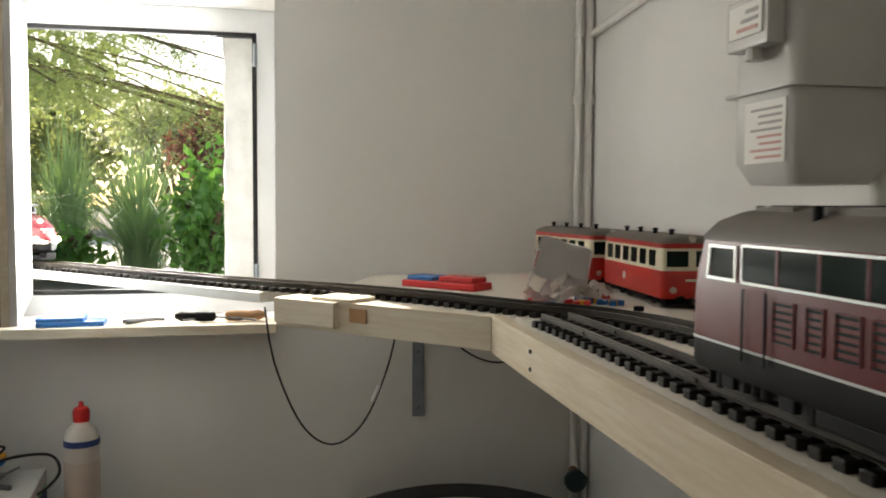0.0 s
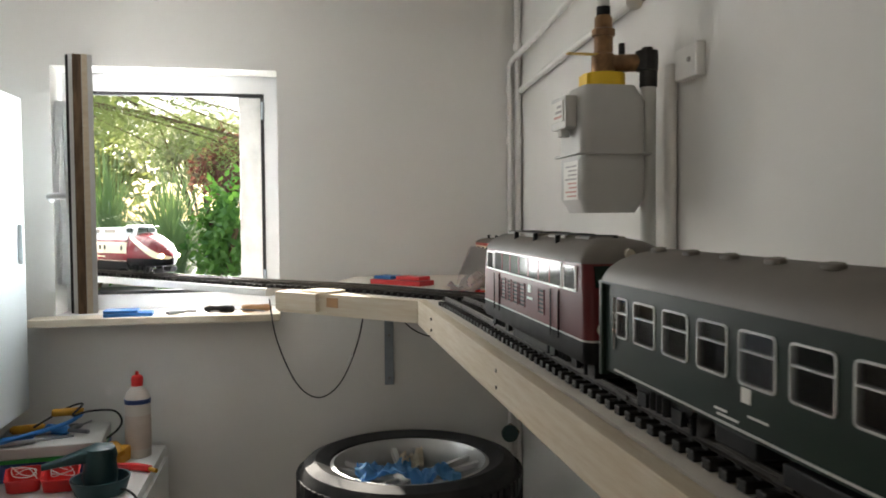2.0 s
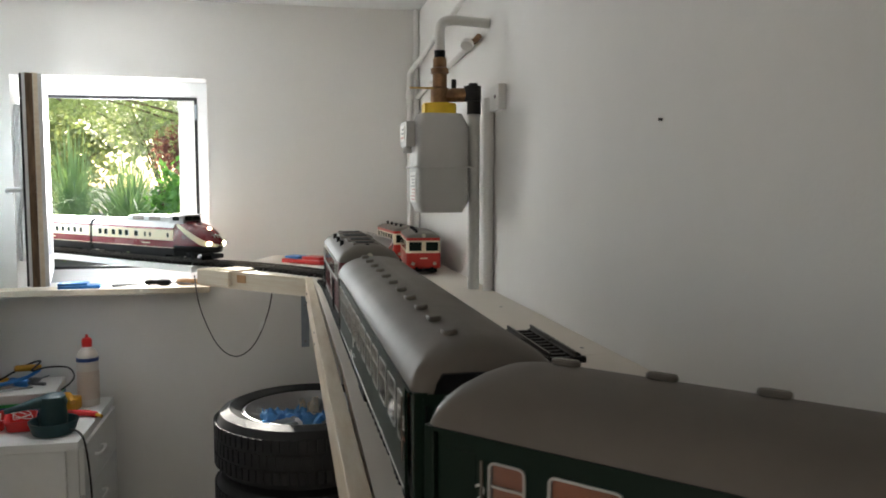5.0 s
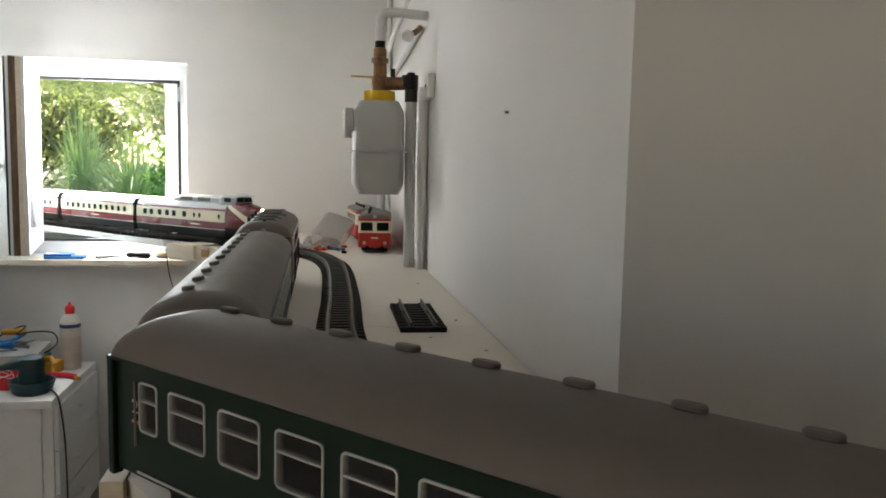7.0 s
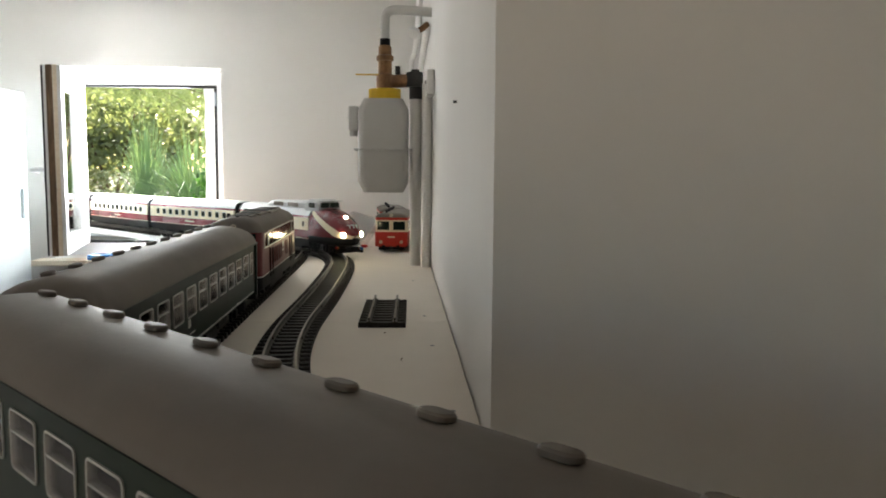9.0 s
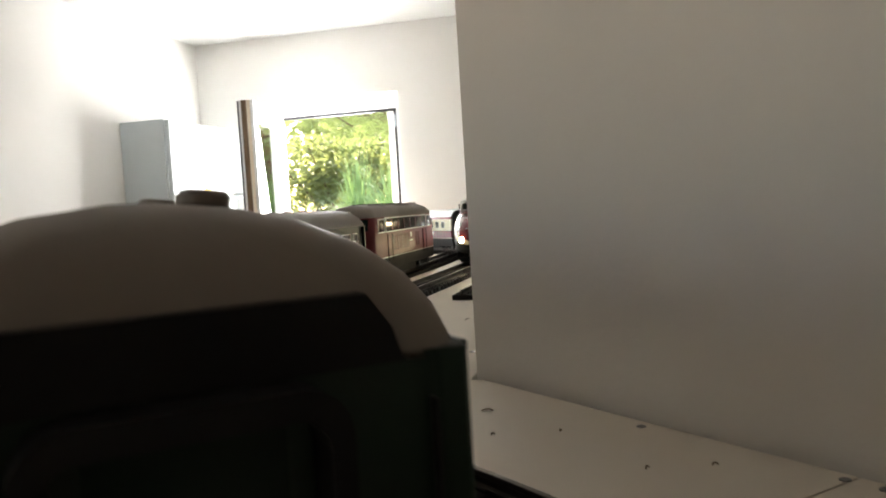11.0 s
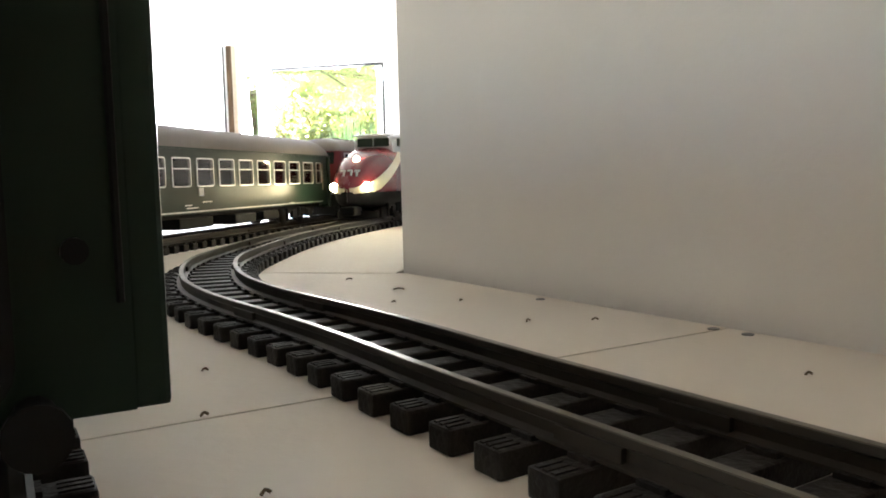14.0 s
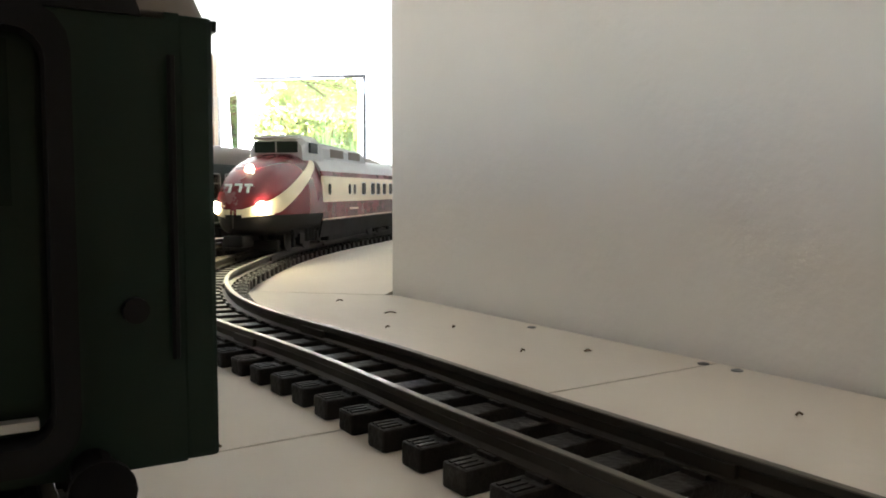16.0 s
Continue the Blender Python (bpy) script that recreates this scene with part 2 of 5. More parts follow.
def loft(bm, rings, cap=True, closed=True):
    vr = [[bm.verts.new(p) for p in ring] for ring in rings]
    n = len(vr[0])
    for a, b in zip(vr, vr[1:]):
        for i in range(n if closed else n - 1):
            bm.faces.new((a[i], a[(i + 1) % n], b[(i + 1) % n], b[i]))
    if cap and closed:
        bm.faces.new(vr[0][::-1])
        bm.faces.new(vr[-1])
    return bm


def smooth_line(pts, n=8):
    pts = [Vector(p) for p in pts]
    out = []
    for i in range(len(pts) - 1):
        p0, p1, p2, p3 = pts[max(i - 1, 0)], pts[i], pts[i + 1], pts[min(i + 2, len(pts) - 1)]
        for k in range(n):
            t = k / n
            out.append(0.5 * (2 * p1 + (p2 - p0) * t + (2 * p0 - 5 * p1 + 4 * p2 - p3) * t * t + (3 * p1 - p0 - 3 * p2 + p3) * t ** 3))
    return out + [pts[-1]]


def tube(bm, pts, r, n=8, smooth=6):
    pts = smooth_line(pts, smooth) if smooth else [Vector(p) for p in pts]
    a = (pts[1] - pts[0]).orthogonal().normalized()
    rings = []
    for i, p in enumerate(pts):
        d = (pts[min(i + 1, len(pts) - 1)] - pts[max(i - 1, 0)]).normalized()
        a = (a - d * a.dot(d)).normalized()
        b = d.cross(a)
        rings.append([p + r * (math.cos(t) * a + math.sin(t) * b) for t in (2 * math.pi * k / n for k in range(n))])
    return loft(bm, rings)


def lathe(bm, prof, n=32, m=None):
    """Turn (radius, height) pairs round the z axis."""
    rings = [[Vector((r * math.cos(2 * math.pi * i / n), r * math.sin(2 * math.pi * i / n), z)) for i in range(n)] for r, z in prof]
    if m is not None:
        rings = [[m @ p for p in ring] for ring in rings]
    return loft(bm, rings)


def slab(bm, poly, z0, z1):
    """An upright prism over a plan outline."""
    a, b = [bm.verts.new((x, y, z0)) for x, y in poly], [bm.verts.new((x, y, z1)) for x, y in poly]
    bm.faces.new(a[::-1])
    bm.faces.new(b)
    for i in range(len(poly)):
        j = (i + 1) % len(poly)
        bm.faces.new((a[i], a[j], b[j], b[i]))
    return bm


def round_rect(w, h, r, n=4):
    out = []
    for cx, cz, a0 in ((w / 2 - r, h / 2 - r, 0), (-w / 2 + r, h / 2 - r, 90), (-w / 2 + r, -h / 2 + r, 180), (w / 2 - r, -h / 2 + r, 270)):
        for k in range(n + 1):
            a = radians(a0 + 90 * k / n)
            out.append((cx + r * math.cos(a), cz + r * math.sin(a)))
    return out


def ring_frame(bm, outer, inner, y0, y1):
    """A frame between two outlines of (x, z), from y0 to y1."""
    n = len(outer)
    vs = [[bm.verts.new((x, y, z)) for x, z in o] for y in (y0, y1) for o in (outer, inner)]
    for i in range(n):
        j = (i + 1) % n
        for a, b in ((vs[0], vs[1]), (vs[1], vs[3]), (vs[3], vs[2]), (vs[2], vs[0])):
            bm.faces.new((a[i], a[j], b[j], b[i]))
    return bm


def cells(bm, xs, zs, holes, y0, y1):
    """A wall along x from y0 to y1, in cells between the breaks, open where a hole (x0, z0, x1, z1) lies."""
    xs, zs = sorted(set(xs)), sorted(set(zs))
    solid = lambda i, k: 0 <= i < len(xs) - 1 and 0 <= k < len(zs) - 1 and not any(
        h[0] - 1e-6 <= xs[i] and xs[i + 1] <= h[2] + 1e-6 and h[1] - 1e-6 <= zs[k] and zs[k + 1] <= h[3] + 1e-6 for h in holes)
    cache = {}

    def v(i, k, y):
        key = (i, k, y)
        if key not in cache:
            cache[key] = bm.verts.new((xs[i], y, zs[k]))
        return cache[key]
    for i in range(len(xs) - 1):
        for k in range(len(zs) - 1):
            if not solid(i, k):
                continue
            for y in (y0, y1):
                bm.faces.new((v(i, k, y), v(i + 1, k, y), v(i + 1, k + 1, y), v(i, k + 1, y)))
            for di, dk, a, b in ((-1, 0, (i, k), (i, k + 1)), (1, 0, (i + 1, k), (i + 1, k + 1)), (0, -1, (i, k), (i + 1, k)), (0, 1, (i, k + 1), (i + 1, k + 1))):
                if not solid(i + di, k + dk):
                    bm.faces.new((v(*a, y0), v(*b, y0), v(*b, y1), v(*a, y1)))
    return bm


def letters(word, size, material, parent, m, depth=0.0004):
    cu = bpy.data.curves.new("lettering", "FONT")
    cu.body, cu.size, cu.extrude, cu.align_x, cu.align_y = word, size, depth, "CENTER", "CENTER"
    tmp = bpy.data.objects.new("lettering", cu)
    me = bpy.data.meshes.new_from_object(tmp)
    bpy.data.objects.remove(tmp)
    me.materials.append(material)
    ob = new("lettering", me)
    ob.parent = parent
    ob.matrix_basis = m
    return ob


def obj(name, me, parent, m=None, label=""):
    ob = new(name, me)
    ob.parent = parent
    if m is not None:
        ob.matrix_basis = m
    if label:
        ob["label"] = label
    return ob


def mesh_of(bm, material, name="piece", smooth=False):
    ob = part(name, bm, material, smooth=smooth)
    me = ob.data
    bpy.data.objects.remove(ob)
    return me


# ---- the room ----
FLOOR, CEIL, LEFT = -0.08, 2.01, -1.84
WX0, WX1, WZ0, WZ1 = -1.57, -0.853, 0.899, 1.711
DECK = 1.008
wall = part("wall_window", cells(B(), (-2.1, WX0, WX1, 0.25), (FLOOR, WZ0, WZ1, CEIL), [(WX0, WZ0, WX1, WZ1)], 0.0, 0.30), M_WALL)
tagged(wall, "white plastered cellar wall with a deep window opening", "wall", kind="structure")
tagged(part("wall_meter", slab(B(), [(0, 0), (0.25, 0), (0.25, -2.62), (0, -2.725)], FLOOR, CEIL), M_WALL),
       "white plastered wall behind the gas meter", "wall", kind="structure")
tagged(part("wall_slanted", slab(B(), [(0, -2.7251), (0.25, -2.6201), (1.72, -4.06), (1.52, -4.2151)], FLOOR, CEIL), M_WALL),
       "white plastered wall set at a slant beside the track", "wall", kind="structure")
# the opening at the back is added, out of view, to hold the fill lamp
tagged(part("wall_left", box(box(box(B(), LEFT - 0.2, -3.9, FLOOR, LEFT, 0, CEIL), LEFT - 0.2, -5.2, FLOOR, LEFT, -4.7, CEIL), LEFT - 0.2, -4.7, 1.80, LEFT, -3.9, CEIL), M_WALL), "white plastered side wall with an added unseen opening", "wall", kind="structure")
# closing walls out of view; their tan warms and dims the bounced light
tagged(part("wall_back", box(B(), LEFT - 0.2, -5.4, FLOOR, 1.7, -5.2, CEIL), M_BOUNCE), "unseen back wall, tinted tan for warm bounce", "wall", kind="structure")
tagged(part("wall_east", box(B(), 1.52, -5.2, FLOOR, 1.7, -4.2155, CEIL), M_BOUNCE), "unseen end wall, tinted tan for warm bounce", "wall", kind="structure")
tagged(part("ceiling", box(B(), -2.1, -5.4, CEIL + 0.0005, 1.8, 0.3, CEIL + 0.15), M_CEIL), "smooth white ceiling", "ceiling", kind="structure")
tagged(part("floor", box(B(), -2.1, -5.4, FLOOR - 0.12, 1.8, 0.3, FLOOR), M_FLOOR), "grey screed cellar floor", "floor", kind="structure")

# window: fixed frame, gasket, sill and the sash swung into the room
win = thing("window_1", "white window with its sash swung open into the room", "window", kind="structure")
IX0, IX1, IZ0, IZ1 = -1.50, -0.902, 0.953, 1.650


def rect(x0, z0, x1, z1):
    return [(x1, z1), (x0, z1), (x0, z0), (x1, z0)]


part("window_frame", ring_frame(B(), rect(WX0 + 0.001, WZ0 + 0.001, WX1 - 0.001, WZ1 - 0.001), rect(IX0, IZ0, IX1, IZ1), 0.13, 0.20), M_PVC, win)
part("gasket", ring_frame(B(), rect(IX0 + 0.0005, IZ0 + 0.0005, IX1 - 0.0005, IZ1 - 0.0005), rect(IX0 + 0.012, IZ0 + 0.012, IX1 - 0.012, IZ1 - 0.012), 0.128, 0.15), M_GASKET, win, "black rubber gasket")
part("hinge", cyl(cyl(B(), (IX1 - 0.004, 0.12, 1.56), (IX1 - 0.004, 0.12, 1.62), 0.006), (IX1 - 0.004, 0.12, 0.98), (IX1 - 0.004, 0.12, 1.03), 0.006), M_STEEL, win)
SW, SH = 0.595, 0.70
sash = part("sash", ring_frame(B(), rect(0, 0, SW, SH), rect(0.06, 0.06, SW - 0.06, SH - 0.06), -0.030, 0.030), M_PVC, win, "white sash frame standing open")
sash.matrix_basis = pose(-1.495, 0.105, 0.958, 0, 0, math.degrees(math.atan2(-0.58, 0.135)))
part("sash_edge", box(B(), SW + 0.0005, -0.020, 0.0, SW + 0.004, 0.002, SH), M_OLDWOOD, sash, "dark weathered wooden edge of the sash")
part("sash_strip", box(B(), SW + 0.0005, 0.0025, 0.0, SW + 0.006, 0.017, SH), M_PINEW, sash, "pale wooden strip along the sash edge")
part("pane", box(B(), 0.055, -0.003, 0.055, SW - 0.055, 0.003, SH - 0.055), M_GLASS, sash).visible_shadow = False
part("seal", ring_frame(B(), rect(0.002, 0.002, SW - 0.002, SH - 0.002), rect(0.014, 0.014, SW - 0.014, SH - 0.014), -0.037, -0.030), M_GASKET, sash)
hb = box(B(), SW - 0.045, -0.045, 0.27, SW - 0.018, -0.0305, 0.36, 0.003)
tube(hb, [(SW - 0.03, -0.045, 0.32), (SW - 0.03, -0.078, 0.32), (SW - 0.045, -0.085, 0.318), (SW - 0.15, -0.085, 0.312)], 0.009, 10)
part("handle", hb, M_PVC, sash, "white window handle")
tagged(part("window_sill_board", box(B(), -1.632, -0.10, 0.874, -0.852, 0.129, 0.8985, 0.003), M_PINEW), "wooden window sill board with a worn front edge", "window sill", kind="structure")
# lace hung at the sash
lb = B()
rows_l = []
for k in range(13):
    z = 1.60 - 0.05 * k
    wd = 0.035 + 0.02 * math.sin(k * 0.9) ** 2 + 0.004 * k
    rows_l.append([Vector((-1.535 + wd * (i / 10 - 0.5) * 1.6, 0.02 + 0.012 * math.sin(i * 2.1 + k * 0.2), z)) for i in range(11)])
loft(lb, rows_l, cap=False, closed=False)
bmesh.ops.solidify(lb, geom=lb.faces[:], thickness=0.0015)
tagged(part("lace_curtain", lb, M_LACE, smooth=True), "narrow white lace curtain hanging beside the window", "curtain")

# things on the sill
SILL = 0.8985
sb = thing("blue_case", "flat blue plastic case lying on the window sill", "case", pose(-1.335, -0.045, SILL, 0, 0, 4))
part("tray", box(B(), -0.075, -0.035, 0, 0.075, 0.035, 0.012, 0.003), M_BLUE, sb)
part("lid", box(B(), -0.075, -0.035, 0.0125, 0.03, 0.035, 0.022, 0.003), M_BLUE, sb)
pl = thing("pliers", "small steel pliers lying on the window sill", "tool", pose(-1.16, -0.03, SILL, 0, 0, 25))
part("jaw", tube(B(), [(-0.06, -0.014, 0.006), (0.0, 0.0, 0.008), (0.035, 0.004, 0.007)], 0.005, 8), M_TOOLSTEEL, pl)
part("jaw", tube(B(), [(-0.06, 0.016, 0.006), (0.0, 0.0, 0.008), (0.035, -0.004, 0.007)], 0.005, 8), M_TOOLSTEEL, pl)
for nm, lab, mh, x, a in (("screwdriver", "screwdriver with a black handle on the sill", M_BLACK, -1.05, 170), ("wood_chisel", "file with a brown wooden handle on the sill", M_BEECH, -0.93, 4)):
    sd = thing(nm, lab, "tool", pose(x, -0.04, SILL + 0.014, 0, 0, a))
    part("grip", lathe(B(), [(0.006, -0.05), (0.012, -0.045), (0.0135, -0.02), (0.011, 0.01), (0.013, 0.035), (0.006, 0.05)], 14, pose(0, 0, 0, 0, 90, 0)), mh, sd, smooth=True)
    part("blade", cyl(B(), (-0.05, 0, 0), (-0.15, 0, -0.008), 0.003, 8), M_TOOLSTEEL, sd)

# ---- the layout board ----
deck_polys = [[(-0.003, -0.003), (-0.60, -0.003), (-0.72, -0.35), (-0.83, -0.46), (-0.478, -0.812), (-0.478, -2.046), (-0.003, -2.046)],
              [(-0.003, -2.0475), (-0.478, -2.0475), (-0.490, -2.744), (-0.003, -2.744)],
              [(0.010, -2.7455), (-0.491, -2.7455), (-0.102, -3.383), (0.279, -3.007)],
              [(0.2803, -3.0083), (-0.1013, -3.3845), (0.17, -3.80), (0.98, -3.80), (1.055, -3.768)]]
deck = thing("layout_deck", "whitewashed wooden deck carrying the model railway", "deck", kind="structure")
for poly in deck_polys:
    part("panel", slab(B(), poly, DECK - 0.018, DECK), M_BOARD, deck)


def beam(name, a, b, h, t, top, material, label, group="deck edge beams"):
    a, b = Vector((*a, 0)), Vector((*b, 0))
    L = (b - a).length
    ob = part(name, box(B(), 0, -t / 2, top - h, L, t / 2, top, 0.0015), material)
    ob.matrix_basis = pose(a.x, a.y, 0, 0, 0, math.degrees(math.atan2(b.y - a.y, b.x - a.x)))
    return tagged(ob, label, "beam", group)


beam("edge_beam", (-0.490, -0.832), (-0.502, -2.76), 0.062, 0.022, DECK + 0.002, M_PINE, "planed pine edge beam along the layout deck")
beam("edge_beam", (-0.502, -2.775), (0.15, -3.80), 0.062, 0.022, DECK - 0.0185, M_PINE, "pine edge beam under the curved end")
beam("edge_beam", (-0.494, -0.824), (-0.842, -0.476), 0.058, 0.022, DECK + 0.001, M_PINEW, "limed pine beam carrying the bridge end")
for x, y in ((-0.5015, -1.05), (-0.5035, -1.65), (-0.5055, -2.2)):
    for z in (0.965, 0.99):
        tagged(part("nail_head", cyl(B(), (x, y, z), (x - 0.0035, y, z), 0.003, 8), M_IRON), "dark nail head in the pine beam", "nail", "beam nails")
bk = thing("bridge_block", "limed wooden block with a screwed socket at the bridge end", "wooden block")
bk.matrix_basis = pose(-0.494, -0.824, DECK, 0, 0, 135)
part("block", box(B(), 0.33, 0.0115, -0.048, 0.485, 0.026, 0.0012, 0.0015), M_PINEW, bk)
part("cap", box(B(), 0.30, -0.070, 0.0012, 0.40, 0.0113, 0.0075, 0.001), M_PINEW, bk)
part("socket", box(B(), 0.262, 0.0113, -0.034, 0.302, 0.0145, -0.008, 0.001), M_BEECH, bk, "brown wooden socket plate")
plank = part("bridge_plank", box(B(), -1.0, -0.055, -0.022, 3.2, 0.055, 0.0, 0.001), M_WHITE)
plank.matrix_basis = pose(-0.941, -0.253, DECK - 0.0005, 0, 0, math.degrees(math.atan2(0.586, -0.546)))
plank.data.transform(Matrix.Translation((0.86, 0, 0)))
tagged(plank, "narrow white plank bridge leading out of the window", "bridge")
br = thing("shelf_bracket", "grey steel bracket screwed to the wall under the deck", "bracket", pose(-0.481, 0, 0))
part("leg", box(B(), -0.016, -0.006, 0.625, 0.016, -0.0005, 0.975, 0.001), M_STEEL, br)
part("arm", box(B(), -0.016, -0.40, 0.9745, 0.016, -0.0062, 0.981, 0.001), M_STEEL, br)
for z in (0.65, 0.80):
    part("screw", cyl(B(), (0, -0.006, z), (0, -0.009, z), 0.005, 10), M_TOOLSTEEL, br)
for pts, lab in (([(-0.875, -0.40, 0.978), (-0.855, -0.42, 0.86), (-0.80, -0.42, 0.73), (-0.735, -0.42, 0.685), (-0.67, -0.42, 0.73), (-0.62, -0.43, 0.85), (-0.60, -0.47, 0.975)], "thin black cable sagging below the bridge end"),
                 ([(-0.53, -0.55, 0.975), (-0.48, -0.52, 0.90), (-0.40, -0.52, 0.868), (-0.32, -0.52, 0.90), (-0.26, -0.55, 0.978)], "thin black cable sagging under the deck")):
    tagged(part("cable", tube(B(), pts, 0.0022, 6), M_CABLE), lab, "cable", "cables under the deck")

tagged(part("cable_connector", cyl(B(), (-0.652, -0.424, 0.775), (-0.638, -0.427, 0.81), 0.0045, 10), M_WHITE), "white plastic connector on the sagging cable", "connector")
tagged(part("wall_nail", cyl(B(), (-0.0002, -2.19, 1.399), (-0.006, -2.19, 1.399), 0.0022, 8), M_IRON), "dark nail in the plastered wall", "nail")

# screws, slivers and crumbs on the deck
for x, y in ((0.271, -3.012), (0.288, -3.027), (0.158, -2.905), (-0.045, -1.99), (-0.04, -2.25), (-0.06, -1.5), (-0.03, -2.6)):
    tagged(part("screw_head", lathe(B(), [(0.0035, 0.0), (0.0035, 0.0005), (0.0026, 0.0008), (0.001, 0.0004)], 12, pose(x, y, DECK)), M_TOOLSTEEL), "dark countersunk screw head in the deck", "screw", "deck screws")
random.seed(5)
for x, y, L, a in ((0.030, -2.862, 0.010, 5), (-0.034, -2.80, 0.006, 30), (0.08, -3.33, 0.012, 20), (0.16, -3.0, 0.004, 60), (-0.09, -2.35, 0.012, 80), (0.20, -2.99, 0.004, 0),
                   (0.05, -2.93, 0.003, 10), (0.10, -2.92, 0.003, 70), (0.02, -3.15, 0.003, 20), (0.06, -3.22, 0.003, 40), (0.12, -3.29, 0.003, 40), (0.15, -3.33, 0.003, 0), (-0.12, -2.15, 0.004, 0),
                   (0.30, -3.12, 0.003, 0), (-0.2, -0.62, 0.010, 30)):
    tagged(part("wood_sliver", tube(B(), [(0, 0, 0), (L * 0.5, 0.0008, 0.0012), (L, 0, 0.0004)], 0.0006, 5, 3), M_BARK), "tiny dark wood sliver lying on the deck", "sliver", "slivers").matrix_basis = pose(x, y, DECK + 0.0005, 0, 0, a)

# ---- gas meter and pipes ----
gm = thing("gas_meter", "pale grey gas meter with dial box hanging from brass fittings", "gas meter")
mx0, mx1, my0, my1 = -0.213, -0.068, -1.21, -1.06


def meter_shell(z0, z1, taper_low, taper_high):
    cx, cy, w, d = (mx0 + mx1) / 2, (my0 + my1) / 2, mx1 - mx0, my1 - my0
    rings = []
    for z, k in ((z0, taper_low), (z0 + 0.03 if taper_low < 1 else z0 + 0.005, 1), (z1 - (0.035 if taper_high < 1 else 0.005), 1), (z1, taper_high)):
        rings.append([Vector((cx + x, cy + y, z)) for x, y in round_rect(w * k, d * k, 0.022)])
    return loft(B(), rings)


part("lower_shell", meter_shell(1.222, 1.343, 0.80, 1), M_METER, gm, smooth=True)
part("upper_shell", meter_shell(1.3475, 1.49, 1, 0.78), M_METER, gm, smooth=True)
part("flange", slab(B(), [(x + (mx0 + mx1) / 2, y + (my0 + my1) / 2) for x, y in round_rect(mx1 - mx0 + 0.022, my1 - my0 + 0.022, 0.02)], 1.3432, 1.3473), M_METER, gm)
dial = part("dial_box", box(B(), -0.240, -1.185, 1.40, -0.2135, -1.09, 1.468, 0.004), M_METER, gm, "grey dial box with a clear window")
part("dial_window", box(B(), -0.2425, -1.175, 1.415, -0.2403, -1.10, 1.458, 0.0005), M_PAPER, dial)
for k in range(3):
    part("print_bar", box(B(), -0.2435, -1.168, 1.422 + 0.011 * k, -0.2427, -1.12 - 0.01 * k, 1.427 + 0.011 * k), M_INK if k else M_INKRED, dial)
part("seal_plug", cyl(B(), (-0.228, -1.14, 1.384), (-0.228, -1.14, 1.3995), 0.012, 12), M_METER, gm)
lbl = part("type_label", box(B(), -0.2145, -1.19, 1.25, -0.2133, -1.10, 1.332), M_PAPER, gm, "paper type label with fine print")
for k in range(8):
    part("print_bar", box(B(), -0.2152, -1.183, 1.256 + 0.009 * k, -0.2147, -1.125 + 0.012 * math.sin(k * 2), 1.2595 + 0.009 * k), M_INKRED if k < 4 else M_INK, lbl)
part("yellow_collar", box(cyl(B(), (-0.137, -1.135, 1.4905), (-0.137, -1.135, 1.52), 0.046, 28), -0.183, -1.16, 1.492, -0.175, -1.11, 1.518), M_YELLOW, gm, "bright yellow plastic collar")
vb = lathe(B(), [(0.026, 1.5205), (0.026, 1.56), (0.020, 1.565), (0.020, 1.60), (0.025, 1.602), (0.025, 1.615), (0.019, 1.618), (0.019, 1.64), (0.016, 1.645)], 18, pose(-0.137, -1.135, 0))
cyl(vb, (-0.12, -1.138, 1.543), (-0.052, -1.165, 1.543), 0.019, 16)
part("valve_body", vb, M_BRASS, gm, "brown aged brass valve body", smooth=True)
part("lever", box(B(), -0.222, -1.152, 1.5585, -0.150, -1.138, 1.5625, 0.001), M_HANDLE, gm, "brass shut-off lever")
part("spindle", cyl(B(), (-0.10, -1.147, 1.562), (-0.10, -1.147, 1.585), 0.007, 10), M_IRON, gm)
part("top_gland", cyl(B(), (-0.137, -1.135, 1.6452), (-0.137, -1.135, 1.664), 0.015, 14), M_BLACK, gm)
el = cyl(B(), (-0.0515, -1.166, 1.525), (-0.0515, -1.166, 1.566), 0.024, 16)
cyl(el, (-0.0475, -1.166, 1.49), (-0.0475, -1.166, 1.5245), 0.019, 14)
cyl(el, (-0.05, -1.166, 1.5665), (-0.05, -1.166, 1.574), 0.012, 6)
part("elbow", el, M_IRON, gm, "black iron elbow fitting")
part("supply_pipe", tube(B(), [(-0.137, -1.135, 1.6645), (-0.137, -1.135, 1.71), (-0.132, -1.137, 1.735), (-0.11, -1.142, 1.745), (-0.05, -1.15, 1.742), (-0.003, -1.155, 1.738)], 0.0135, 12), M_PIPEG, gm, "bent grey supply pipe", smooth=True)
tagged(part("down_pipe", cyl(B(), (-0.0475, -1.166, DECK), (-0.0475, -1.166, 1.4895), 0.0165, 18), M_PIPEG, smooth=True), "grey painted gas down pipe standing on the deck", "pipe")
tagged(part("down_pipe", cyl(B(), (-0.016, -1.205, DECK), (-0.016, -1.205, 1.53), 0.0145, 18), M_PIPE, smooth=True), "white painted pipe fixed to the wall", "pipe")
pb = thing("pipe_plate", "grey plastic mounting plate on the wall", "mounting plate")
part("plate", box(B(), -0.022, -1.325, 1.49, -0.0005, -1.235, 1.557, 0.004), M_PIPE, pb)
part("plug", cyl(B(), (-0.0225, -1.30, 1.525), (-0.026, -1.30, 1.525), 0.005, 10), M_INK, pb)
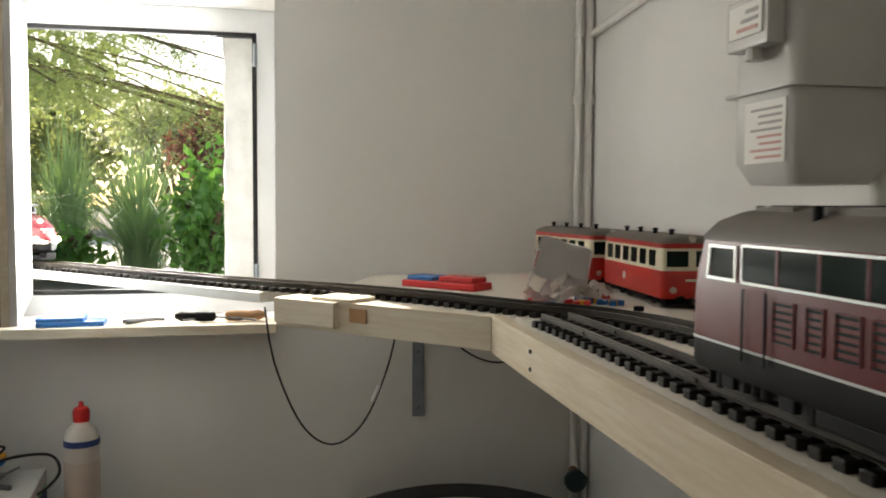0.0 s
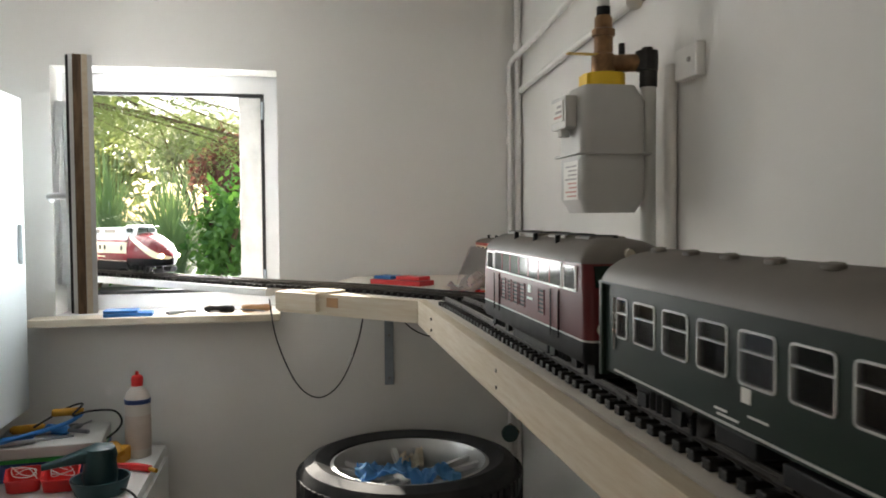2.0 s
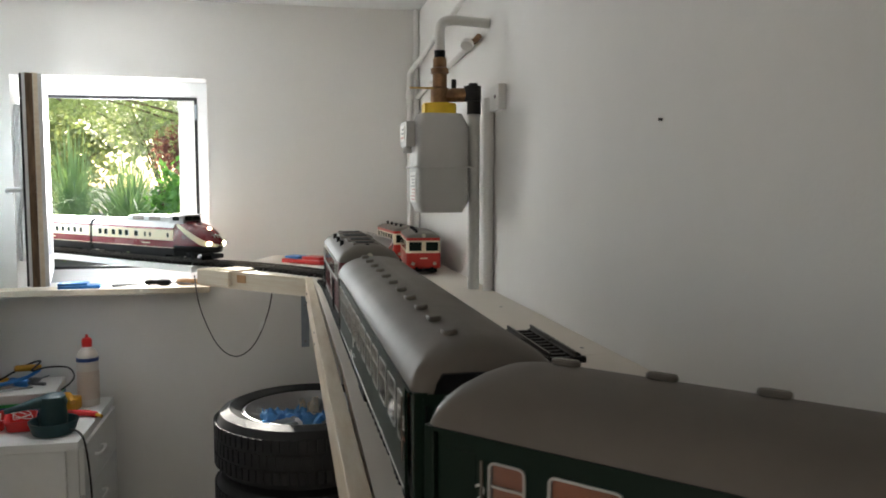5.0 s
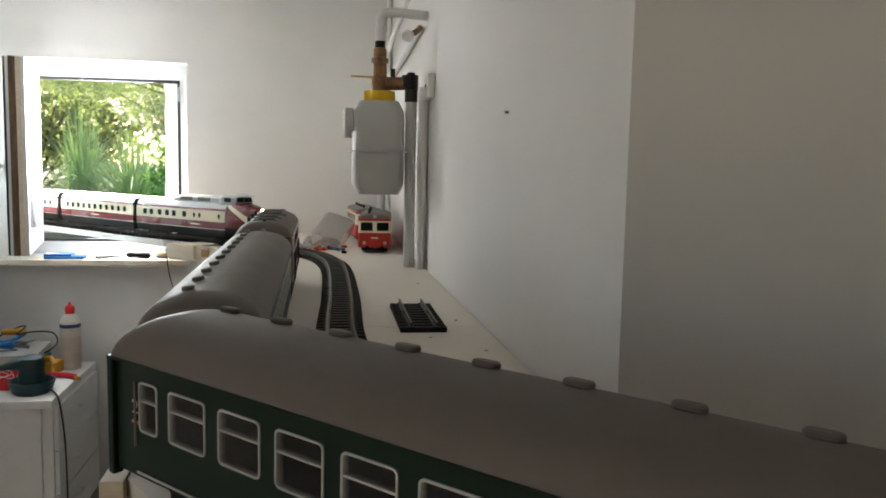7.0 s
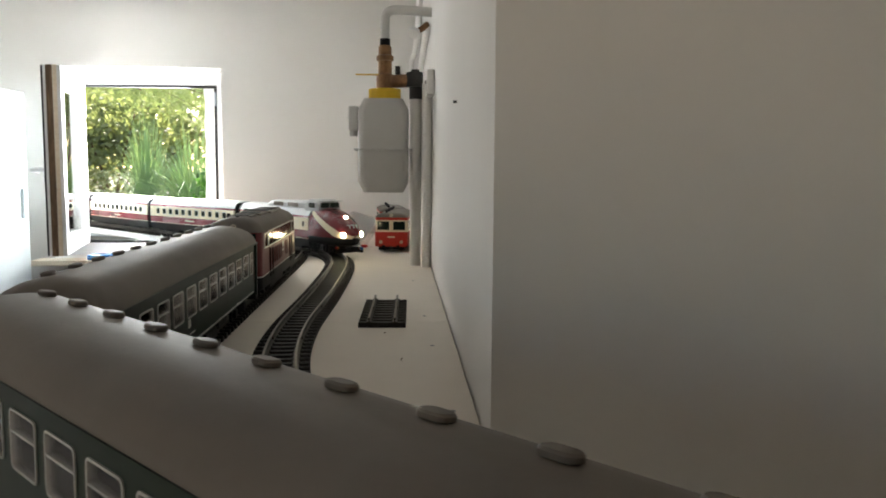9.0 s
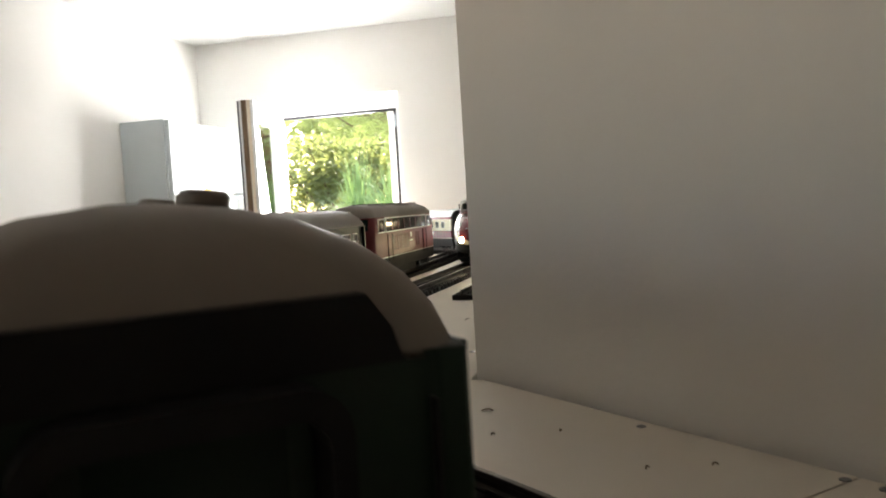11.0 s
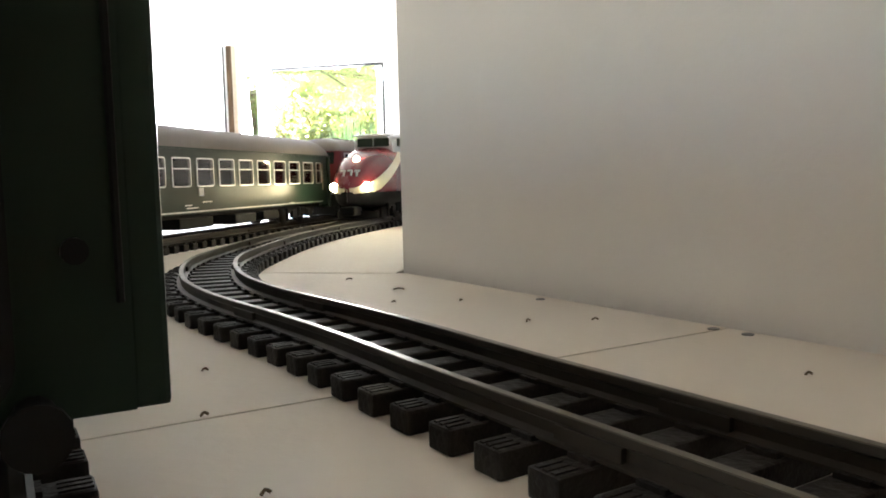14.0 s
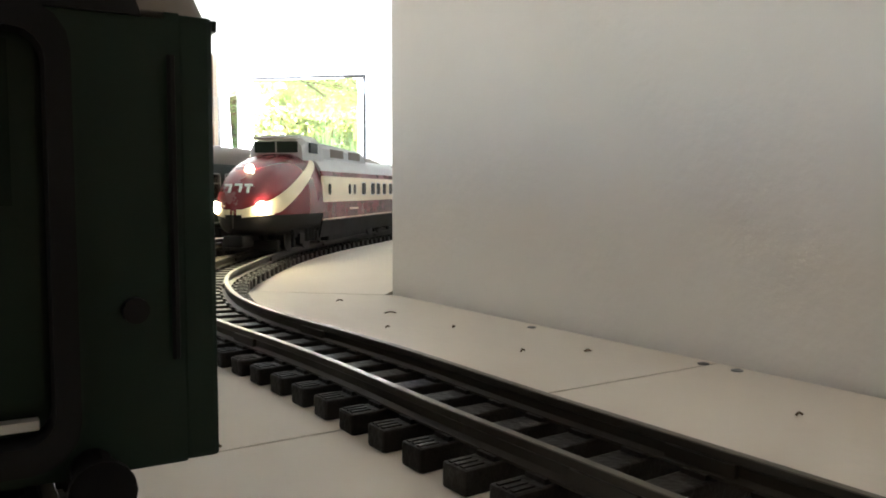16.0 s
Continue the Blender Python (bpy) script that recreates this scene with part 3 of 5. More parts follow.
for x, y, r, z0 in ((-0.046, -0.022, 0.010, FLOOR), (-0.016, -0.022, 0.0115, FLOOR)):
    p = thing("riser_pipe", "white painted heating riser in the room corner", "pipe", group="risers")
    part("pipe", cyl(B(), (x, y, z0), (x, y, 1.72 if x < -0.03 else CEIL), r, 14), M_PIPE, p, smooth=True)
    for z in (1.48, 1.81 if x > -0.03 else 1.66):
        part("clamp", cyl(B(), (x, y, z - 0.012), (x, y, z + 0.012), r + 0.005, 14), M_PIPE, p)
tagged(part("wall_pipe", tube(B(), [(-0.046, -0.022, 1.7205), (-0.045, -0.03, 1.75), (-0.035, -0.08, 1.77), (-0.03, -0.4, 1.80), (-0.03, -1.3, 1.88)], 0.010, 10), M_PIPE, smooth=True), "thin white pipe rising along the wall", "pipe", "wall pipes")
tagged(part("wall_pipe", tube(B(), [(-0.014, -0.05, 1.655), (-0.014, -0.5, 1.685), (-0.014, -1.08, 1.715)], 0.011, 10), M_PIPE, smooth=True), "thin white pipe running to the meter valve", "pipe", "wall pipes")
tap = thing("drain_tap", "small brass drain tap with a red and white wheel", "tap")
part("body", tube(B(), [(-0.014, -1.085, 1.716), (-0.03, -1.10, 1.70), (-0.05, -1.105, 1.69)], 0.009, 10), M_BRASS, tap)
part("wheel", cyl(B(), (-0.05, -1.10, 1.693), (-0.055, -1.108, 1.683), 0.018, 12), M_PIPE, tap)
tp2 = thing("stop_valve", "old brass stop valve with a green hand wheel", "valve")
part("body", cyl(B(), (-0.05, -0.03, 0.46), (-0.05, -0.11, 0.46), 0.012, 10), M_BRASS, tp2)
part("wheel", cyl(B(), (-0.075, -0.1105, 0.46), (-0.075, -0.125, 0.46), 0.03, 12), M_TEAL, tp2)

# ---- cellar things below the deck ----
def tyre(z, label):
    t = thing("car_tyre", label, "tyre", pose(-0.49, -0.585, z), "stack of tyres")
    prof = [(0.215, 0.03), (0.225, 0.012), (0.262, 0.0), (0.292, 0.012), (0.307, 0.04), (0.311, 0.105), (0.307, 0.17), (0.292, 0.198), (0.262, 0.21), (0.225, 0.198), (0.215, 0.18), (0.21, 0.105)]
    n = 64
    rings = [[Vector((r * math.cos(2 * math.pi * i / n), r * math.sin(2 * math.pi * i / n), zz)) for i in range(n)] for r, zz in prof + prof[:1]]
    part("casing", loft(B(), rings, cap=False), M_TYRE, t, smooth=True)
    tb = B()
    for i in range(72):
        a = 360 * i / 72
        for z0, z1, off in ((0.035, 0.075, 0), (0.085, 0.125, 2.5), (0.135, 0.175, 0)):
            box(tb, 0.3085, -0.0095, z0, 0.3145, 0.0095, z1, 0, pose(0, 0, 0, 0, 0, a + off))
    part("tread", tb, M_TYRE, t)
    return t


def alloy(t):
    w = part("wheel", loft(B(), [[Vector((r * math.cos(math.pi * i / 24), r * math.sin(math.pi * i / 24), z)) for i in range(48)] for r, z in [(0.222, 0.178), (0.222, 0.192), (0.212, 0.196), (0.205, 0.186), (0.195, 0.15), (0.19, 0.05), (0.20, 0.045), (0.205, 0.10), (0.21, 0.17), (0.222, 0.178)]], cap=False), M_ALLOY, t, "silver alloy wheel rim", smooth=True)
    for k in range(5):
        sp = B()
        for s in (-1, 1):
            loft(sp, [[Vector((r, s * (0.012 + 0.10 * r) + y, z + h)) for y, h in ((-wd, -0.012), (wd, -0.012), (wd * 0.7, 0.0), (-wd * 0.7, 0.0))] for r, wd, z in ((0.03, 0.012, 0.150), (0.12, 0.010, 0.158), (0.198, 0.011, 0.172))])
        part("spoke", sp, M_ALLOY, w).matrix_basis = pose(0, 0, 0, 0, 0, 72 * k + 15)
    part("hub", lathe(B(), [(0.05, 0.10), (0.05, 0.148), (0.035, 0.156), (0.02, 0.152)], 24), M_ALLOY, w, smooth=True)


alloy(tyre(0.34, "black car tyre on a silver alloy wheel topping the stack"))
tyre(0.13, "black car tyre inside the stack")
tyre(-0.08, "black car tyre standing on the floor")


def crumple(name, cx, cy, z, w, d, material, label, seed, cat="glove"):
    bm = B()
    rows_c = []
    for j in range(15):
        row = []
        for i in range(19):
            u, v = i / 18 - 0.5, j / 14 - 0.5
            h = noise.fractal(Vector((u * 3.2 + seed, v * 3.2, seed)), 0.9, 2.0, 4)
            e = 0.75 + 0.25 * noise.noise(Vector((math.atan2(v, u) * 1.5, seed, 0)))
            row.append(Vector((cx + u * w * e, cy + v * d * e, z + max(0.0, 0.022 + 0.035 * h))))
        rows_c.append(row)
    loft(bm, rows_c, cap=False, closed=False)
    bmesh.ops.solidify(bm, geom=bm.faces[:], thickness=0.002)
    return tagged(part(name, bm, material, smooth=True), label, cat)


crumple("rubber_glove", -0.57, -0.68, 0.520, 0.19, 0.16, M_BLUECLOTH, "crumpled light blue rubber gloves on the alloy wheel", 3.1)
crumple("rubber_glove", -0.45, -0.74, 0.518, 0.17, 0.13, M_BLUECLOTH, "crumpled blue rubber glove with dark stains on the alloy wheel", 8.4)
crumple("paper_scrap", -0.49, -0.62, 0.525, 0.08, 0.09, M_PINEW, "crumpled cream paper scrap on the alloy wheel", 5.7, "paper")

ct = thing("drawer_cabinet", "white chipboard drawer cabinet standing against the wall", "cabinet")
CX0, CX1, CY0, CY1, CT = -1.80, -1.24, -0.585, -0.02, 0.46
part("carcass", box(B(), CX0, CY0 + 0.018, FLOOR, CX1, CY1, CT - 0.03, 0.001), M_WHITE, ct)
part("top_panel", box(B(), CX0 - 0.002, CY0 - 0.008, CT - 0.029, CX1 + 0.008, CY1, CT, 0.002), M_WHITE, ct)
part("front_panel", box(B(), CX0, CY0, FLOOR + 0.02, CX1 - 0.035, CY0 + 0.0175, CT - 0.032, 0.001), M_WHITE, ct)
for k in range(3):
    z1 = CT - 0.034 - 0.165 * k
    d = part("drawer", box(B(), CX1 + 0.0005, CY0 + 0.03, z1 - 0.160, CX1 + 0.016, CY1 - 0.02, z1, 0.001), M_WHITE, ct)
    part("handle", tube(B(), [(CX1 + 0.016, -0.40, z1 - 0.07), (CX1 + 0.035, -0.395, z1 - 0.07), (CX1 + 0.035, -0.31, z1 - 0.07), (CX1 + 0.016, -0.305, z1 - 0.07)], 0.005, 8), M_WHITE, d)

bt = thing("glue_bottle", "milky plastic bottle with a red spout cap", "bottle", pose(-1.298, -0.135, CT))
part("body", lathe(B(), [(0.03, 0), (0.038, 0.003), (0.039, 0.02), (0.0375, 0.08), (0.039, 0.14), (0.0385, 0.185), (0.034, 0.205), (0.018, 0.222), (0.016, 0.226)], 28), M_BOTTLE, bt, smooth=True)
part("label", lathe(B(), [(0.0395, 0.03), (0.0396, 0.031), (0.0396, 0.135), (0.0393, 0.136)], 28), M_LABEL, bt, "faded peach paper label", smooth=True)
part("band", lathe(B(), [(0.0397, 0.172), (0.0398, 0.186), (0.037, 0.187)], 28), M_DBLUE, bt)
part("cap", lathe(B(), [(0.018, 0.2265), (0.019, 0.25), (0.015, 0.258), (0.006, 0.262), (0.005, 0.272), (0.002, 0.273)], 20), M_REDP, bt, "red spout cap", smooth=True)

cs = thing("tool_case", "stacked blue and grey tool case with a green stripe", "tool case", pose(-1.52, -0.20, CT, 0, 0, 6))
part("base", box(B(), -0.16, -0.13, 0, 0.14, 0.12, 0.055, 0.006), M_DBLUE, cs)
part("stripe", box(B(), -0.158, -0.132, 0.0555, 0.138, 0.122, 0.066, 0.002), M_LIME, cs)
part("tray", box(B(), -0.16, -0.13, 0.0665, 0.14, 0.12, 0.10, 0.005), M_METER, cs)
for k, (x, y, L, mm, r) in enumerate(((-0.05, 0.03, 0.2, M_ORANGE, 0.014), (-0.06, -0.05, 0.22, M_BLUE, 0.011), (0.03, -0.02, 0.16, M_BLUE, 0.016), (-0.04, -0.1, 0.22, M_TOOLSTEEL, 0.008), (0.05, 0.06, 0.12, M_TOOLSTEEL, 0.008))):
    h = thing("hand_tool", ("yellow", "blue", "blue", "steel", "steel")[k] + " hand tool lying in the case tray", "tool", pose(-1.52 + x, -0.20 + y, CT + 0.101 + r, 0, 0, (10, 40, -25, 20, 70)[k]), "hand tools")
    part("grip", lathe(B(), [(r * 0.5, -L * 0.45), (r, -L * 0.4), (r, 0), (r * 0.6, 0.01)], 12, pose(0, 0, 0, 0, 90, 0)), mm, h, smooth=True)
    part("shank", cyl(B(), (0.011, 0, 0), (L * 0.5, 0, 0), r * 0.4, 8), M_TOOLSTEEL, h)
tagged(part("cable", tube(B(), [(-1.58, -0.22, CT + 0.13), (-1.50, -0.15, CT + 0.17), (-1.45, -0.18, CT + 0.185), (-1.47, -0.22, CT + 0.16), (-1.43, -0.17, CT + 0.16), (-1.37, -0.12, CT + 0.145), (-1.345, -0.15, CT + 0.11), (-1.38, -0.2, CT + 0.08), (-1.42, -0.24, CT + 0.09)], 0.0035, 7), M_CABLE), "black cable looped over the tool case", "cable")
ab = thing("amber_tool", "amber plastic power tool body lying behind the case", "power tool", pose(-1.37, -0.19, CT, 0, 0, -15))
part("body", box(B(), -0.06, -0.05, 0, 0.05, 0.04, 0.05, 0.012), M_ORANGE, ab)
part("grip", tube(B(), [(0.0, -0.02, 0.052), (0.03, -0.03, 0.066), (0.06, -0.05, 0.045)], 0.012, 8), M_ORANGE, ab)
sn = thing("palm_sander", "dark green palm sander with a dust tray", "power tool", pose(-1.335, -0.475, CT, 0, 0, 14))
part("dish", lathe(B(), [(0.060, 0), (0.066, 0.004), (0.078, 0.04), (0.079, 0.046), (0.073, 0.046), (0.06, 0.01)], 28), M_TEAL, sn, "dark green round tray", smooth=True)
part("motor_body", lathe(B(), [(0.042, 0.02), (0.046, 0.05), (0.042, 0.09), (0.046, 0.105), (0.04, 0.128), (0.018, 0.137)], 24), M_TEAL, sn, smooth=True)
hb = B()
loft(hb, [[Vector((x, y * w, z + h * w2)) for y, h in round_rect(1, 1, 0.3)] for x, w, z, w2 in ((-0.145, 0.028, 0.090, 0.014), (-0.10, 0.034, 0.098, 0.020), (-0.05, 0.05, 0.108, 0.034), (0.0, 0.07, 0.112, 0.05), (0.035, 0.06, 0.112, 0.045))])
part("handle", hb, M_TEAL, sn, smooth=True)
tagged(part("cable", tube(B(), [(-1.29, -0.50, CT + 0.02), (-1.245, -0.53, CT + 0.015), (-1.222, -0.54, CT - 0.03), (-1.21, -0.53, CT - 0.2), (-1.21, -0.52, CT - 0.5)], 0.0035, 7), M_CABLE), "black power cable hanging down the cabinet side", "cable")
rs = thing("red_tool", "red plastic cutter lying on the cabinet edge", "tool", pose(-1.28, -0.30, CT, 0, 0, -20))
part("grip", tube(B(), [(-0.06, 0, 0.013), (0, 0.006, 0.014), (0.05, 0, 0.012)], 0.012, 8), M_REDP, rs)
part("tip", tube(B(), [(0.05, 0, 0.012), (0.075, -0.008, 0.010)], 0.007, 8), M_ORANGE, rs)
for k, (x, y, a) in enumerate(((-1.553, -0.405, 12), (-1.452, -0.418, 4), (-1.50, -0.315, 8))):
    r = thing("storage_bin", "open red plastic storage bin with loose wire", "bin", pose(x, y, CT, 0, 0, a), "red bins")
    shell = [(0.036, 0.030, 0.0), (0.042, 0.036, 0.004), (0.046, 0.042, 0.050), (0.048, 0.044, 0.052), (0.048, 0.044, 0.055), (0.044, 0.040, 0.055), (0.040, 0.034, 0.008), (0.034, 0.028, 0.006)]
    part("shell", loft(B(), [[Vector((px * 2 * w, py * 2 * d, z - (0.016 if py < -0.2 and z > 0.03 else 0))) for px, py in round_rect(1, 1, 0.22, 4)] for w, d, z in shell]), M_REDP, r, smooth=True)
    part("wire", tube(B(), [(0.034 * math.cos(q * 1.3 + k), 0.030 * math.sin(q * 1.1) + 0.002 * q, 0.028 + 0.030 * abs(math.sin(q * 0.9 + k))) for q in range(13)], 0.0012, 5), M_WHITE, r, "loose white wire")
hs = thing("hacksaw", "blue framed hacksaw with a yellow grip on the case", "saw", pose(-1.52, -0.235, CT + 0.115, 0, 0, 28))
part("frame", tube(B(), [(-0.16, -0.03, 0.0), (-0.13, -0.03, 0.004), (0.02, 0.0, 0.018), (0.07, 0.01, 0.034), (0.085, 0.02, 0.04)], 0.007, 8), M_BLUE, hs, "blue steel saw frame", smooth=True)
part("grip", lathe(B(), [(0.008, -0.045), (0.012, -0.04), (0.0125, 0.03), (0.009, 0.045)], 12, pose(0.05, 0.04, 0.047, 0, 90, -20)), M_ORANGE, hs, smooth=True)
part("blade", box(B(), -0.13, -0.004, -0.006, 0.03, -0.003, 0.006, 0, pose(0, 0.02, 0.012, 0, -6, 8)), M_TOOLSTEEL, hs)

ec = thing("electrical_cabinet", "white sheet-metal electrical cabinet with a warning triangle", "cabinet")
part("body", box(B(), LEFT + 0.001, -0.636, 0.62, -1.642, -0.115, 1.591, 0.003), M_CABINET, ec)
dr = part("door", box(B(), -1.6415, -0.632, 0.625, -1.620, -0.119, 1.587, 0.006), M_CABINET, ec)
part("handle", box(B(), -1.6195, -0.185, 1.08, -1.607, -0.168, 1.20, 0.003), M_CABINET, dr)
tg = B()
slab(tg, [(-0.040, 0), (0.040, 0), (0, 0.070)], 0, 0.0012)
sg = part("warning_triangle", tg, M_YELLOW, dr, "small yellow warning triangle")
sg.matrix_basis = Matrix.Translation((-1.6195, -0.364, 1.290)) @ Matrix(((0, 0, 1, 0), (1, 0, 0, 0), (0, 1, 0, 0), (0, 0, 0, 1)))
part("bolt_sign", slab(B(), [(-0.004, 0.010), (0.004, 0.024), (0.0, 0.024), (0.004, 0.042), (-0.006, 0.02), (-0.001, 0.02)], 0.0014, 0.0018), M_INK, sg)

# ---- tracks ----
def curve_of(keys, n=14):
    return [Vector((p.x, p.y)) for p in smooth_line([(x, y, 0) for x, y in keys], n)]


def lengths(line):
    out = [0.0]
    for a, b in zip(line, line[1:]):
        out.append(out[-1] + (b - a).length)
    return out


def at_length(line, run, s):
    s = max(0.0, min(run[-1] - 1e-6, s))
    lo, hi = 0, len(run) - 1
    while hi - lo > 1:
        mid = (lo + hi) // 2
        lo, hi = (mid, hi) if run[mid] <= s else (lo, mid)
    d = line[hi] - line[lo]
    return line[lo] + d * ((s - run[lo]) / max(d.length, 1e-9)), d.normalized()


TEE_KEYS = [(-3.35, 2.33), (-2.25, 1.15), (-1.487, 0.333), (-0.941, -0.253), (-0.723, -0.448), (-0.563, -0.618), (-0.47, -0.745), (-0.405, -0.83), (-0.344, -0.90), (-0.29, -1.04), (-0.262, -1.28),
            (-0.263, -1.75), (-0.274, -2.15), (-0.258, -2.42), (-0.212, -2.66), (-0.174, -2.79), (-0.107, -2.913), (-0.038, -2.997), (0.052, -3.078), (0.1015, -3.124), (0.172, -3.195), (0.249, -3.269), (0.66, -3.665)]
GREEN_KEYS = [(-0.47, -0.745), (-0.44, -0.86), (-0.424, -1.0), (-0.42, -1.25), (-0.42, -1.8), (-0.42, -2.3), (-0.415, -2.55), (-0.388, -2.80), (-0.30, -2.955), (-0.18, -3.086), (0.0, -3.285), (0.42, -3.74)]
TEE_LINE, GREEN_LINE = curve_of(TEE_KEYS), curve_of(GREEN_KEYS)
TEE_RUN, GREEN_RUN = lengths(TEE_LINE), lengths(GREEN_LINE)
RAIL_TOP = DECK + 0.0195
sl = box(B(), -0.0070, -0.0425, 0.0, 0.0070, 0.0425, 0.0095, 0.0014)
for g in (-0.0035, 0.0, 0.0035):
    for s in (-1, 1):
        box(sl, g - 0.001, s * 0.037 - 0.0045, 0.0094, g + 0.001, s * 0.037 + 0.0045, 0.0101)
for s in (-1, 1):
    box(sl, -0.005, s * 0.0228 - 0.006, 0.0095, 0.005, s * 0.0228 + 0.006, 0.0112)
SLEEPER = mesh_of(sl, M_SLEEPER, "sleeper")
RAIL_SHAPE = [(-0.0042, 0.0105), (0.0042, 0.0105), (0.0042, 0.0115), (0.0011, 0.0125), (0.0011, 0.0160), (0.0020, 0.0168), (0.0020, 0.0195), (-0.0020, 0.0195), (-0.0020, 0.0168), (-0.0011, 0.0160), (-0.0011, 0.0125), (-0.0042, 0.0115)]


def rail_bm(bm, line, run, s0, s1, off, shape, step=0.02):
    rings = []
    n = max(2, int((s1 - s0) / step) + 1)
    for k in range(n):
        p, d = at_length(line, run, s0 + (s1 - s0) * k / (n - 1))
        q = Vector((-d.y, d.x))
        rings.append([Vector((p.x + q.x * (off + a), p.y + q.y * (off + a), DECK + z)) for a, z in shape])
    return loft(bm, rings)


def build_track(name, label, line, run, s0, s1, pitch=0.0268):
    t = thing(name, label, "track", group="model tracks")
    for s in (-1, 1):
        r = part("rail", rail_bm(B(), line, run, s0, s1, s * 0.0228, RAIL_SHAPE), M_RAIL, t)
        part("rail_head", rail_bm(B(), line, run, s0, s1, s * 0.0228, [(-0.0016, 0.0193), (0.0016, 0.0193), (0.0016, 0.0198), (-0.0016, 0.0198)]), M_RAILTOP, r, "bright worn rail head")
    s, k = s0 + pitch / 2, 0
    while s < s1:
        p, d = at_length(line, run, s)
        obj("sleeper", SLEEPER, t, pose(p.x, p.y, DECK, 0, 0, math.degrees(math.atan2(d.y, d.x))))
        if k % 11 == 5:
            for sd in (-1, 1):
                q = Vector((-d.y, d.x)) * sd * 0.0228
                obj("rail_joiner", JOINER, t, pose(p.x + q.x, p.y + q.y, DECK, 0, 0, math.degrees(math.atan2(d.y, d.x))))
        s, k = s + pitch, k + 1
    return t


JOINER = mesh_of(box(box(B(), -0.014, -0.0034, 0.0122, 0.014, -0.0014, 0.0166), -0.014, 0.0014, 0.0122, 0.014, 0.0034, 0.0166), M_RAIL, "rail_joiner")
build_track("main_track", "dark sleepered model track from the window bridge into the room", TEE_LINE, TEE_RUN, 1.2, TEE_RUN[-1])
build_track("siding_track", "dark sleepered model track under the standing green train", GREEN_LINE, GREEN_RUN, 0.20, GREEN_RUN[-1])
LOOSE = [Vector((-0.124, -2.11)), Vector((-0.120, -1.84))]
build_track("loose_track", "short loose piece of model track lying on the deck", LOOSE, lengths(LOOSE), 0.0, 0.26)

# ---- rolling stock ----
WHEEL = mesh_of(lathe(B(), [(0.004, -0.006), (0.0175, -0.006), (0.0205, -0.005), (0.0205, -0.003), (0.0175, -0.002), (0.0172, 0.005), (0.013, 0.006), (0.004, 0.0065)], 20, pose(0, 0, 0, 90, 0, 0)), M_IRON, "wheel", smooth=True)


def bogie(parent, x, base=0.07, w=0.096, name="bogie"):
    bm = B()
    for s in (-1, 1):
        y = s * w / 2
        loft(bm, [[Vector((xx, y + s * dy, z)) for xx, z in ((-base * 0.85, 0.030), (-base * 0.75, 0.020), (-0.02, 0.016), (0.02, 0.016), (base * 0.75, 0.020), (base * 0.85, 0.030), (base * 0.4, 0.034), (-base * 0.4, 0.034))] for dy in (-0.003, 0.003)])
        for xx in (-base / 2, base / 2):
            box(bm, xx - 0.009, y - 0.0, 0.010, xx + 0.009, y + s * 0.007, 0.024)
        for xx in (-0.013, 0.0, 0.013):
            cyl(bm, (xx, y + s * 0.004, 0.012), (xx, y + s * 0.004, 0.030), 0.005, 8)
        box(bm, -base * 0.8, y - 0.002, 0.005, -base * 0.74, y + 0.002, 0.022)
        box(bm, base * 0.74, y - 0.002, 0.005, base * 0.8, y + 0.002, 0.022)
    box(bm, -0.012, -w / 2, 0.020, 0.012, w / 2, 0.034)
    b = part(name, bm, M_BLACK, parent, "black bogie frame")
    b.matrix_basis = pose(x, 0, 0)
    for xx in (-base / 2, base / 2):
        for s in (-1, 1):
            obj("wheel", WHEEL, b, pose(xx, s * 0.0265, 0.0175, 0, 0, 0 if s > 0 else 180))
    return b


def buffers(parent, x, z, w=0.07, sgn=1):
    for s in (-1, 1):
        bm = cyl(B(), (x, s * w / 2, z), (x + sgn * 0.014, s * w / 2, z), 0.005, 12)
        cyl(bm, (x + sgn * 0.014, s * w / 2, z), (x + sgn * 0.0165, s * w / 2, z), 0.007, 16)
        part("buffer", bm, M_BLACK, parent)


def outline(L, W, z, r):
    return [Vector((x, y, z)) for x, y in round_rect(L, W, r, 5)]


def frame_mesh(w, h, bar=True):
    bm = ring_frame(B(), round_rect(w, h, 0.005), round_rect(w - 0.0036, h - 0.0036, 0.0032), -0.0012, 0.0011)
    if bar:
        box(bm, -w / 2 + 0.002, -0.0010, h * 0.10, w / 2 - 0.002, 0.0008, h * 0.10 + 0.0016)
    return mesh_of(bm, M_SILVER, "window")


def pane_mesh(w, h, material):
    return mesh_of(slab(B(), [(-w / 2, -0.0006), (w / 2, -0.0006), (w / 2, 0.0006), (-w / 2, 0.0006)], -h / 2, h / 2), material, "pane")


CL, CW = 0.78, 0.125
WIN_W, WIN_H, WIN_Z = 0.0465, 0.0425, 0.0945
F_BIG, F_SMALL = frame_mesh(WIN_W, WIN_H), frame_mesh(0.026, WIN_H)
P_BIG, P_SMALL = pane_mesh(WIN_W - 0.003, WIN_H - 0.003, M_CGLASS), pane_mesh(0.023, WIN_H - 0.003, M_CGLASS)


